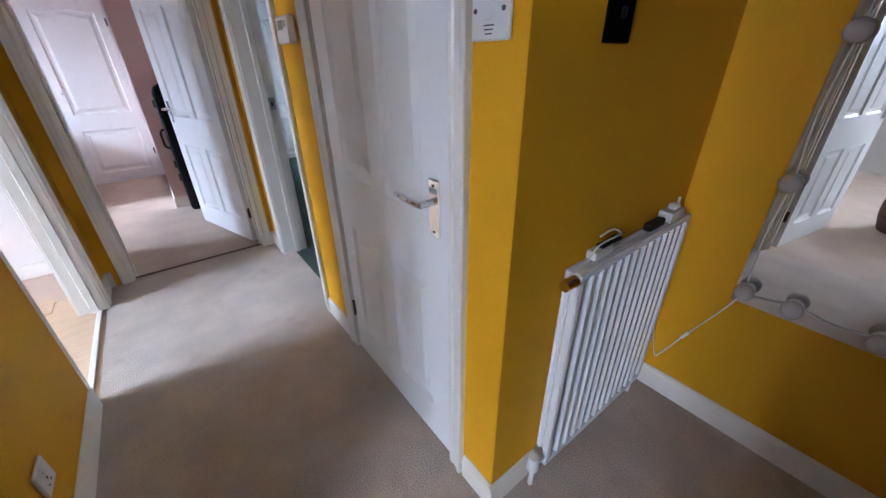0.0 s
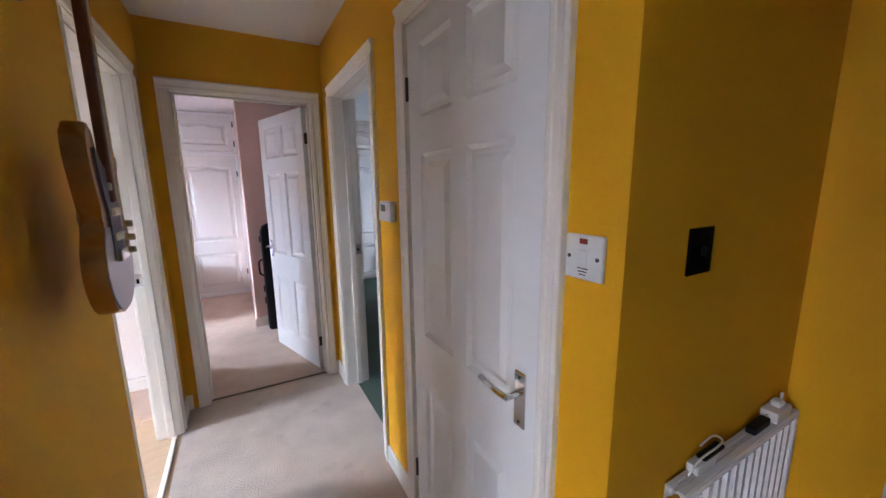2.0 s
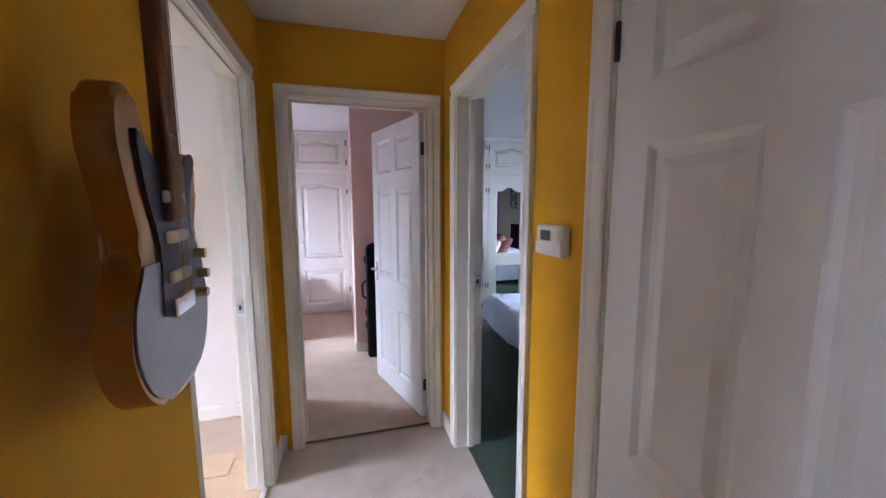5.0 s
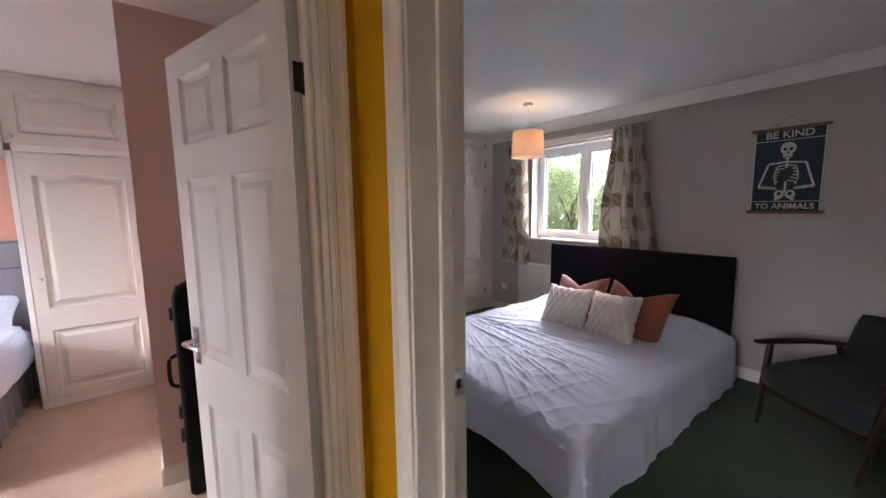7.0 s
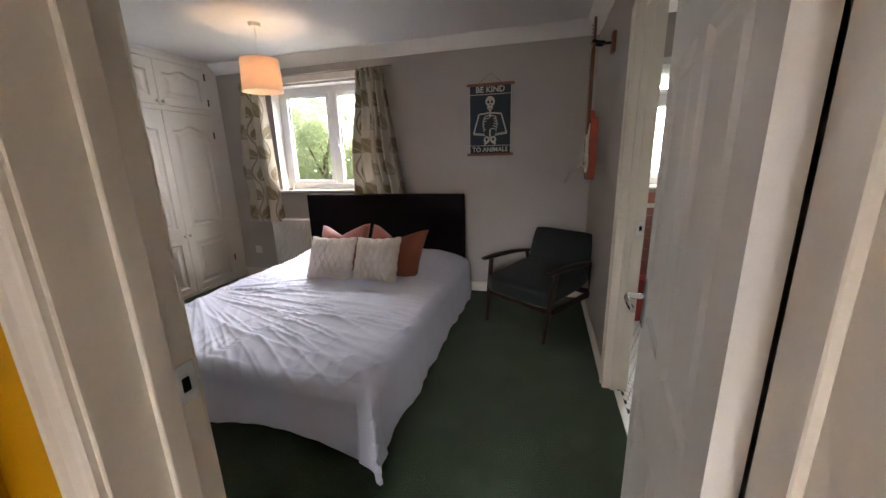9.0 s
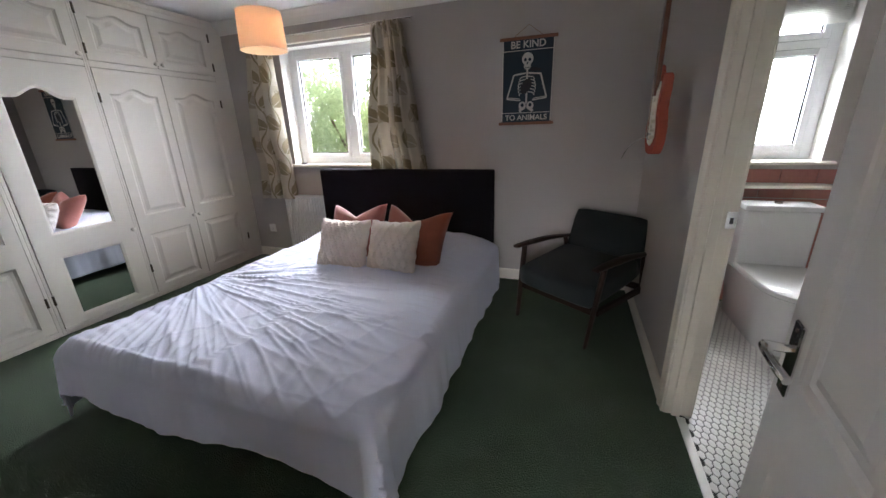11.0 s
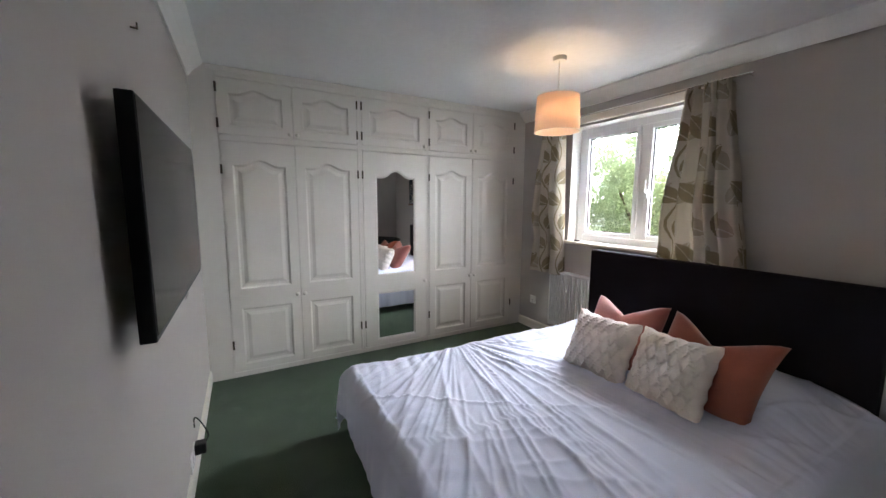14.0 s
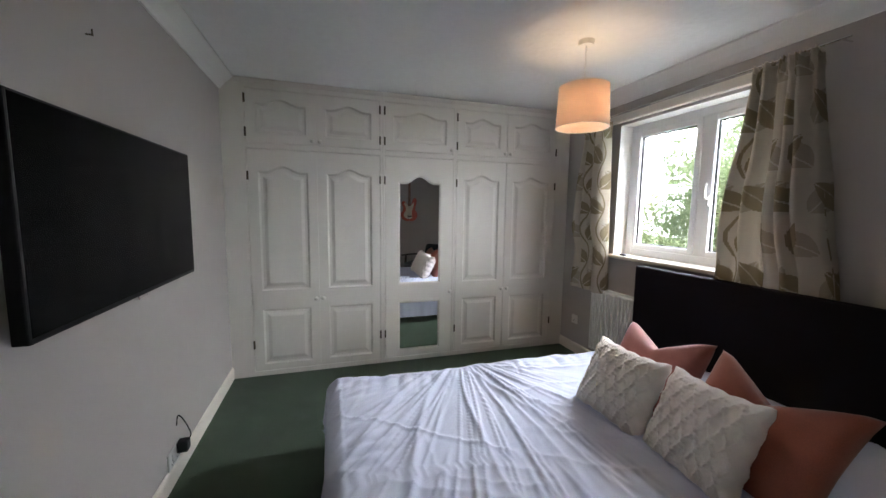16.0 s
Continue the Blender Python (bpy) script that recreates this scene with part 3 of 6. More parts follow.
# doorways
f1 = doorframe("door_frame_guest", pose(0.5135, 3.06, 0), 0.763, DOORH, 0.11)
f2 = doorframe("door_frame_bedroom", pose(0.99, 2.4275, 0, 0, 0, -90), 0.775, DOORH, 0.145, (1, 1), (1, 1), 0.07)
strike(f2, pose(-0.3875 + 0.0015, 0.124, 0.995))
f3 = doorframe("door_frame_study", pose(0.0, 2.39, 0, 0, 0, 90), 0.79, DOORH, 0.11, (0, 1), (1, 1), 0.03)
strike(f3, pose(0.395 - 0.0015, 0.088, 0.945))
f4 = doorframe("door_frame_cupboard", pose(0.99, 1.279, 0, 0, 0, -90), 0.70, DOORH, 0.145, (1, 1), None, 0.045)
f5 = doorframe("door_frame_front", pose(0.0, 0.35, 0, 0, 0, 90), 0.76, DOORH, 0.11, (1, 1), (1, 1), 0.03)
f6 = doorframe("door_frame_bathroom", pose(2.385, 1.885, 0, 0, 0, 180), 0.76, DOORH, 0.11, (1, 1), (1, 1), 0.03)
strike(f6, pose(-0.38 + 0.0015, 0.100, 0.955))

# leaves
panel_door("door_guest", pose(0.892, 3.185, 0, 0, 0, 108), 0.757, 1.97, "white six-panel door standing open into the guest room", ((-1, 0.0, None), (1, 0.036, None)))
panel_door("door_cupboard", pose(0.992, 1.626, 0, 0, 0, -90), 0.694, 1.97, "closed white six-panel cupboard door with a lever handle", ((-1, 0.0, None),))
panel_door("door_bedroom", pose(1.152, 2.036, 0, 0, 0, -8.5), 0.765, 1.97, "white six-panel door standing wide open into the bedroom", ((1, 0.036, None),))
panel_door("door_bathroom", pose(2.010, 1.772, 0, 0, 0, -93), 0.755, 1.97, "white six-panel bathroom door standing open", ((1, 0.036, None),))
panel_door("door_front", pose(-0.118, 0.728, 0, 0, 0, 191), 0.755, 1.97, "white six-panel door standing open into the front room", ((1, 0.036, None),))
panel_door("door_study", pose(-0.115, 1.998, 0, 0, 0, 187), 0.78, 1.97, "white six-panel door standing open into the study", ((1, 0.036, None),))

# carpet edge strips in the doorways
for nm, d, mt, lb in (("trim", (0.13, 0.89, 3.085, 3.105, 0.0, 0.006), HINGE, "worn metal carpet strip in the doorway"), ("trim", (-0.045, -0.022, 2.0, 2.78, -0.004, 0.006), GLOSS, "white threshold strip in the doorway"), ("trim", (2.02, 2.75, 1.80, 1.835, -0.004, 0.006), WHITEP, "white threshold strip at the bathroom door")):
    structure(boxpart(nm, d, mt, None, "", 0.002), lb, "threshold strip")


def window(name, m, w, h, split, pane_mat, label, handle=True, top=0.0):
    """A casement window in its opening: local x across, z up, y 0 the room side."""
    t = thing(name, m, label, "window", kind="structure")
    bm = bmesh.new()
    F = 0.06
    for d in ((0, F, 0, 0.07, 0, h), (w - F, w, 0, 0.07, 0, h), (F, w - F, 0, 0.07, 0, F), (F, w - F, 0, 0.07, h - F, h)):
        box(bm, *d, bevel=0.004)
    for sx in split:
        box(bm, sx - 0.03, sx + 0.03, 0, 0.07, F, h - F, bevel=0.004)
    part("window_frame", bm, UPVC, t)
    xs = [F - 0.0] + [v for sx in split for v in (sx - 0.03, sx + 0.03)] + [w - F]
    for i in range(0, len(xs), 2):
        a, b = xs[i], xs[i + 1]
        bands = [(F, h - F)] if not top else [(F, top - 0.025), (top + 0.025, h - F)]
        for z0, z1 in bands:
            s = part("sash", (lambda bm: ([box(bm, *d, bevel=0.004) for d in ((a, a + 0.04, -0.008, 0.05, z0, z1), (b - 0.04, b, -0.008, 0.05, z0, z1), (a + 0.04, b - 0.04, -0.008, 0.05, z0, z0 + 0.04), (a + 0.04, b - 0.04, -0.008, 0.05, z1 - 0.04, z1))], bm)[1])(bmesh.new()), UPVC, t)
            bm = bmesh.new()
            for d in ((a + 0.04, a + 0.046, 0.012, 0.03, z0 + 0.04, z1 - 0.04), (b - 0.046, b - 0.04, 0.012, 0.03, z0 + 0.04, z1 - 0.04), (a + 0.046, b - 0.046, 0.012, 0.03, z0 + 0.04, z0 + 0.046), (a + 0.046, b - 0.046, 0.012, 0.03, z1 - 0.046, z1 - 0.04)):
                box(bm, *d)
            part("gasket", bm, BLACKP, s, "black rubber glazing gasket")
            bm = bmesh.new()
            box(bm, a + 0.04, b - 0.04, 0.018, 0.022, z0 + 0.04, z1 - 0.04)
            g = part("pane", bm, pane_mat, s)
            g.visible_shadow = False
        if top:
            bm = bmesh.new()
            box(bm, a, b, 0, 0.07, top - 0.025, top + 0.025, bevel=0.003)
            part("transom", bm, UPVC, t)
    if handle:
        bm = bmesh.new()
        hx = split[0] - 0.06 if split else w - 0.08
        hx = split[0] + 0.055 if split else hx
        box(bm, hx - 0.011, hx + 0.011, -0.022, -0.008, h * 0.38, h * 0.38 + 0.07, bevel=0.003)
        tube(bm, smooth_path([(hx, -0.02, h * 0.38 + 0.05), (hx, -0.045, h * 0.38 + 0.06), (hx, -0.047, h * 0.38 + 0.12), (hx, -0.042, h * 0.38 + 0.15)], 3), 0.008)
        part("window_handle", bm, UPVC, t)
    return t


window("window_1", pose(4.33, 5.08, 1.03, 0, 0, -90), 1.28, 1.06, (0.64,), PANE, "white plastic casement window looking onto trees")
structure(boxpart("window_sill", (4.15, 4.40, 3.76, 5.11, 1.005, 1.032), GLOSS, None, "", 0.006), "white gloss window sill", "sill")
window("window_2", pose(4.36, 1.60, 1.05, 0, 0, -90), 0.75, 1.0, (), FROST, "white bathroom window with obscured glass", False, 0.72)
structure(boxpart("window_sill", (4.14, 4.40, 0.80, 1.65, 1.03, 1.052), GLOSS, None, "", 0.006), "white bathroom window sill", "sill")
for nm, m, w, h in (("window_3", pose(-2.82, 4.3, 0.9, 0, 0, 90), 1.4, 1.2), ("window_4", pose(-3.12, 1.5, 0.75, 0, 0, 90), 1.4, 1.2), ("window_5", pose(-3.32, -1.4, 0.85, 0, 0, 90), 1.3, 1.25)):
    window(nm, m, w, h, (w / 2,), PANE, "white plastic casement window")

# ---- bedroom ----


def arched_door(parent, x0, x1, z0, z1, y, rows, knob, hinges, mirror=False, name="door"):
    """A wardrobe leaf in the plane y; rows: (z0, z1, rise) of its panels."""
    w, h = x1 - x0, z1 - z0
    cuts = [0] + [((a[1] + a[2]) + b[0]) / 2 - z0 for a, b in zip(rows, rows[1:])] + [h]
    st = 0.07 if not mirror else 0.115
    cells = [((0, w, cuts[i], cuts[i + 1]), (st, w - st, r[0] - z0, r[1] - z0), r[2]) for i, r in enumerate(rows)]
    bm = bmesh.new()
    prof = ((0, 0), (0.003, 0.006), (0.013, 0.013), (0.032, 0.012), (0.058, 0.002)) if not mirror else ((0, 0), (0.004, 0.003), (0.012, 0.006), (0.016, 0.012))
    rings = leaf_mesh(bm, w, h, 0.02, cells, prof, hole=range(len(cells)) if mirror else None, both=False)
    d = part(name, bm, CREAMW, parent, at=pose(x0, y, z0))
    if mirror:
        for r in rings:
            bm = bmesh.new()
            bm.faces.new([bm.verts.new((p.x, p.y - 0.001, p.z)) for p in r])
            part("mirror", bm, MIRROR, d, "silver mirror panel")
    if knob:
        kx, kz = knob[0] - x0, knob[1] - z0
        bm = bmesh.new()
        rod(bm, (kx, 0.0, kz), (kx, -0.014, kz), 0.008, 0.007)
        ball(bm, (kx, -0.023, kz), 0.017, 1, 0.8, 1, 12, 8)
        part("knob", bm, CREAMW, d, "round white painted knob", True)
    for hx, hz in hinges:
        bm = bmesh.new()
        rod(bm, (hx - x0, -0.004, hz - z0 - 0.034), (hx - x0, -0.004, hz - z0 + 0.034), 0.0075, n=8)
        part("hinge", bm, HINGE, d, "dark metal hinge")
    return d


WY = 5.75


def wardrobe_unit(x0, x1, doors, uppers, label, trim_l, trim_r):
    """A fitted wardrobe with top cupboards; doors: (x0, x1, hinge side, mirror)."""
    t = thing("fitted_wardrobe", pose((x0 + x1) / 2, WY, 0), label, "wardrobe", "fitted wardrobes")
    o = (x0 + x1) / 2
    bm = bmesh.new()
    box(bm, x0 - o, x0 - o + trim_l, 0, 0.02, 0, H - 0.003, 0.002)
    box(bm, x1 - o - trim_r, x1 - o, 0, 0.02, 0, H - 0.003, 0.002)
    a, b = x0 - o + trim_l, x1 - o - trim_r
    for z0, z1 in ((0, 0.04), (1.838, 1.880), (2.285, H - 0.003)):
        box(bm, a, b, 0, 0.02, z0, z1, 0.002)
    part("face_frame", bm, CREAMW, t)
    bm = bmesh.new()
    box(bm, x0 - o, x1 - o, 0.06, 0.6, 0.0, H - 0.005)
    part("carcass", bm, CREAMW, t, "unlit wardrobe inside")
    bm = bmesh.new()
    moulding(bm, None, (x0 - o, 0, H - 0.002), (x1 - o, 0, H - 0.002), (0, 0, -1), (0, -1, 0), ((0, 0), (0, 0.012), (0.012, 0.012), (0.03, 0.004), (0.034, 0)))
    part("cornice", bm, CREAMW, t)
    g = 0.0028
    for dx0, dx1, side, mir in doors:
        hx = dx0 if side < 0 else dx1
        kx = dx1 - 0.028 if side < 0 else dx0 + 0.028
        arched_door(t, dx0 - o + g, dx1 - o - g, 0.045, 1.833, -0.004, ((0.10, 0.555, 0), (0.715, 1.662, 0.045)) if not mir else ((0.10, 0.555, 0), (0.715, 1.62, 0.065)), (kx - o, 0.632), [(hx - o, z) for z in (0.27, 1.63)], mir)
    for dx0, dx1, side in uppers:
        hx = dx0 if side < 0 else dx1
        kx = dx1 - 0.028 if side < 0 else dx0 + 0.028
        arched_door(t, dx0 - o + g, dx1 - o - g, 1.885, 2.28, -0.004, ((1.955, 2.175, 0.04),), (kx - o, 1.915), [(hx - o, z) for z in (1.96, 2.21)], False, "top_door")
    return t


wardrobe_unit(1.135, 2.345, ((1.305, 1.817, -1, False), (1.817, 2.325, 1, False)), ((1.300, 1.812, -1), (1.812, 2.325, 1)), "cream painted fitted wardrobe with two arched panel doors", 0.165, 0.02)
wardrobe_unit(2.345, 3.003, ((2.365, 2.988, -1, True),), ((2.365, 2.988, -1),), "cream painted fitted wardrobe with a mirrored arched door", 0.02, 0.015)
wardrobe_unit(3.003, 4.208, ((3.018, 3.517, -1, False), (3.517, 4.050, 1, False)), ((3.018, 3.517, -1), (3.517, 4.050, 1)), "cream painted fitted wardrobe standing in the window corner", 0.015, 0.158)

# bed
bed = thing("bed", pose(0, 0, 0), "low double bed with a tall black fabric headboard", "bed")
bm = bmesh.new()
box(bm, 4.03, 4.10, 2.985, 4.66, 0.05, 1.0, 0.012, 2)
part("headboard", bm, NAVY, bed, "plain black woven fabric headboard")
bm = bmesh.new()
box(bm, 2.0, 4.03, 3.02, 4.58, 0.08, 0.24, 0.02, 2)
part("base", bm, NAVY, bed, "black fabric divan base")
bm = bmesh.new()
box(bm, 1.97, 4.02, 3.0, 4.60, 0.24, 0.375, 0.04, 3)
part("mattress", bm, DUVET, bed)
for lx, ly in ((2.06, 3.08), (2.06, 4.52), (3.95, 3.08), (3.95, 4.52)):
    bm = bmesh.new()
    rod(bm, (lx, ly, 0), (lx, ly, 0.08), 0.025, 0.03)
    part("leg", bm, BLACKP, bed)


def sm(a, b, x):
    t = min(1, max(0, (x - a) / (b - a)))
    return t * t * (3 - 2 * t)


def duvet_point(a, b):
    """Cloth spot a metres from the head end and b from the middle line; returns its place."""
    L, hw, yc, xh, top = 2.02, 0.80, 3.79, 3.97, 0.415
    r = 0.07
    da, db = max(0.0, a - L), max(0.0, abs(b) - hw)
    s = 1 if b > 0 else -1

    def bend(d):
        q = r * math.pi / 2
        if d <= 0:
            return 0.0, 0.0
        if d < q:
            return r * math.sin(d / r), r * (1 - math.cos(d / r))
        return r + (d - q) * 0.06, r + (d - q)

    ox, dz1 = bend(da)
    oy, dz2 = bend(db)
    if da > 0 and db > 0:
        k = math.hypot(da, db)
        o, dz = bend(k)
        ox, oy = ox + 0.03 * da, oy + 0.05 * db
        down = max(dz1, dz2) * 0.45 + dz * 0.55
    else:
        down = dz1 + dz2
    x = xh - min(a, L) - ox
    y = yc + s * (min(abs(b), hw) + oy)
    z = top - down
    # long creases that fan out from the middle of the left edge
    wob = 0.25 * noise.noise((a * 1.6, b * 1.6, 15.0))
    fx, fy = a - 1.25, b - 1.0
    ang, rad = math.atan2(fy, fx), math.hypot(fx, fy)
    n1 = noise.noise((ang * 4.5 + 0.5 * rad + wob, rad * 0.45, 1.3))
    n2 = noise.noise((ang * 10.0 + 3 - 0.8 * rad + wob, rad * 0.7, 4.1))
    fan = sm(0.08, 0.35, rad) * (1 - 0.6 * sm(1.1, 2.1, rad))
    ridge = (1 - min(1, abs(n1) * 6.5)) ** 1.3 * 0.6 + (1 - min(1, abs(n2) * 5.5)) ** 1.3 * 0.4
    fan *= 0.25 + 0.75 * sm(-0.55, 0.05, fx)
    gx, gy = a + 0.35, b - 1.9
    ang2, rad2 = math.atan2(gy, gx), math.hypot(gx, gy)
    wob = 0.25 * noise.noise((a * 1.6, b * 1.6, 15.0))
    n3 = noise.noise((ang2 * 13.0 + wob, rad2 * 0.5, 17.0))
    n4 = noise.noise((ang2 * 30.0 + wob * 2, rad2 * 0.8, 19.0))
    sweep = (1 - min(1, abs(n3) * 6.0)) ** 1.3 * 0.6 + (1 - min(1, abs(n4) * 5.0)) ** 1.3 * 0.35
    sweep *= 0.35 + 0.65 * sm(-0.25, 0.35, noise.noise((a * 1.3, b * 1.3, 41.0)))
    lo = noise.noise((a * 1.8, b * 1.8, 9.0))
    fine = noise.noise((a * 6 + lo, b * 4, 2.0))
    q = noise.noise((a * 0.9, b * 0.9, 21.0)) * 0.5
    cr = 1 - min(1, abs(noise.noise((a * 0.8 + b * 0.5 + q, b * 4.6 - a * 2.2 + q, 6.0))) * 5)
    cs = 1 - min(1, abs(noise.noise((a * 6.5 + b * 1.5 + q, b * 1.1, 31.0))) * 5)
    pucker = abs(noise.noise((a * 13.0 + b * 3.0, 8.8, 0.6 * s))) * math.exp(-((abs(b) - 0.72) / 0.10) ** 2)
    pucker += abs(noise.noise((b * 13.0 + a * 3.0, 3.8, 2.6))) * math.exp(-((a - 1.93) / 0.10) ** 2)
    n5 = noise.noise((ang * 19.0 - 1.1 * rad + wob, rad * 0.8, 7.7))
    sharp = (1 - min(1, abs(n5) * 7.0)) ** 1.5 * fan
    w = 0.021 * ridge * fan + 0.009 * sharp + 0.004 * sweep + 0.018 * pucker + 0.016 * lo + 0.003 * fine + 0.007 * cr * cr + 0.003 * cs * cs * sm(0.9, 1.6, a)
    hump = 0.115 * math.exp(-((a - 0.27) / 0.32) ** 2) * (1 - sm(0.58, 0.84, abs(b)))
    edge = sm(0, 0.15, da + db)
    z += (w + hump) * (1 - edge)
    if da > 0 or db > 0:
        along = b if da > db else a
        fold = noise.noise((along * 5.0, 7.7 if da > db else 3.1, 0.4)) + 0.4 * noise.noise((along * 13, 1.1, 0.2))
        amt = 0.030 * sm(0.05, 0.30, max(da, db)) * fold
        if da > db:
            x -= amt
        else:
            y += s * amt
        x -= 0.010 * lo * edge
        z += 0.010 * lo
    return x, y, max(z, 0.012 + 0.01 * abs(fine))


bm = bmesh.new()
NA, NB = 300, 300
for i in range(NA + 1):
    for j in range(NB + 1):
        v = j / NB
        b = -1.17 + v * 2.36
        side = 0.38 if b < 0 else 0.34
        hw = 0.80
        bb = -hw - side + v * (2 * hw + 0.72)
        foot = 0.315 + 0.02 * math.sin(bb * 5) + 0.06 * sm(0.5, 0.9, -bb)
        a = 0.0 + (2.02 + foot) * i / NA
        bm.verts.new(duvet_point(a, bb))
bm.verts.ensure_lookup_table()
for i in range(NA):
    for j in range(NB):
        k = i * (NB + 1) + j
        bm.faces.new((bm.verts[k], bm.verts[k + 1], bm.verts[k + NB + 2], bm.verts[k + NB + 1]))
me = mesh_from("duvet", bm, DUVET)
me.polygons.foreach_set("use_smooth", [True] * len(me.polygons))
duvet = tagged(new("duvet", me), "creased white cotton duvet draped over the bed", "duvet")
sol = duvet.modifiers.new("thick", "SOLIDIFY")
sol.thickness, sol.offset = 0.012, -1


def cushion(name, m, w, h, t, mat, label, knit=False, chop=0.0):
    """A stuffed cushion: local x across, z up, y its thickness; chop: depth of the dent in its top edge."""
    bm = bmesh.new()
    N = 132 if knit else 40
    for side in (-1, 1):
        vs = []
        for i in range(N + 1):
            for j in range(N + 1):
                u, v = -1 + 2 * i / N, -1 + 2 * j / N
                px = u * (1 - 0.10 * (1 - v * v) * u * u) * w / 2
                pz = v * (1 - 0.10 * (1 - u * u) * v * v) * h / 2
                if chop and v > 0:
                    pz -= chop * (v ** 2) * max(0.0, 1 - abs(u) / 0.85) ** 1.3
                if knit:
                    px += 0.003 * math.sin(v * 17) * u * u
                    pz += 0.003 * math.sin(u * 15 + 1) * v * v
                th = t / 2 * ((1 - u ** 4) * (1 - v ** 4)) ** 0.5
                if chop and v > 0:
                    th *= 1 - 0.30 * v * math.exp(-(u / 0.16) ** 2)
                rel = 0.0
                if knit:
                    # wavy cables part and meet in turn, and leave rounded lozenges
                    ph = 2 * math.pi * (v * 1.6)
                    for c in range(-7, 8):
                        sg = 1 if c % 2 else -1
                        d = u * 2.2 - c * 0.32 - sg * 0.115 * math.cos(ph)
                        if abs(d) < 0.3:
                            rel += 0.011 * math.exp(-(d / 0.085) ** 2) * (0.80 + 0.20 * math.sin(ph * 6 + c))
                    rel += 0.002 * noise.noise((u * 14, v * 14, side)) - 0.004
                else:
                    rel = 0.006 * noise.noise((u * 2.5, v * 2.5, 5 + w))
                edge = (1 - u ** 8) * (1 - v ** 8)
                vs.append(bm.verts.new((px, side * (th + rel * edge), pz)))
        for i in range(N):
            for j in range(N):
                k = i * (N + 1) + j
                q = (vs[k], vs[k + 1], vs[k + N + 2], vs[k + N + 1])
                bm.faces.new(q if side < 0 else q[::-1])
    bmesh.ops.remove_doubles(bm, verts=bm.verts, dist=1e-4)
    me = mesh_from(name, bm, mat)
    me.polygons.foreach_set("use_smooth", [True] * len(me.polygons))
    ob = new(name, me)
    ob.matrix_world = m
    return tagged(ob, label, "cushion", "cushions on the bed")


cushion("cushion", pose(3.215, 3.905, 0.565, -26, 0, -88), 0.40, 0.37, 0.15, KNIT, "cream cable-knit square cushion on the bed", True)
cushion("cushion", pose(3.235, 3.520, 0.565, -26, -3, -96), 0.40, 0.38, 0.15, KNIT, "cream cable-knit square cushion leaning on the other", True)
cushion("cushion", pose(3.395, 3.43, 0.585, -32, 4, -92), 0.50, 0.46, 0.16, TERRA, "terracotta velvet cushion with a dented top edge", False, 0.11)
cushion("cushion", pose(3.42, 3.915, 0.60, -32, -3, -88), 0.46, 0.44, 0.16, BLUSH, "dusky pink velvet cushion with a dented top edge", False, 0.10)

# curtains
def leaf_print(u, v):
    """Which print lies at a spot of the cloth, in metres: 0 plain, 1 dark leaf, 2 pale leaf."""
    u, v = u * 0.80, v * 0.80
    for k, (px, pz, tone) in enumerate(((0.26, 0.34, 1), (0.26, 0.34, 2))):
        off = (0.0, 0.0) if k == 0 else (0.13, 0.17)
        cu, cv = (u + off[0]) % px - px / 2, (v + off[1]) % pz
        row = int((v + off[1]) // pz)
        for sgn, zc in ((-1, 0.09), (1, 0.26)):
            ang = sgn * 0.75 + 0.2 * (row % 2)
            dx, dz = cu - sgn * 0.055, cv - zc
            a, b = dx * math.sin(ang) + dz * math.cos(ang), dx * math.cos(ang) - dz * math.sin(ang)
            t = (a + 0.085) / 0.17
            if 0 < t < 1:
                half = 0.047 * math.sin(math.pi * t ** 0.8)
                if abs(b) < half and abs(b) > 0.0025:
                    return tone
        if k == 0 and abs(cu - 0.02 * math.sin(cv * 18)) < 0.004:
            return 1
    return 0


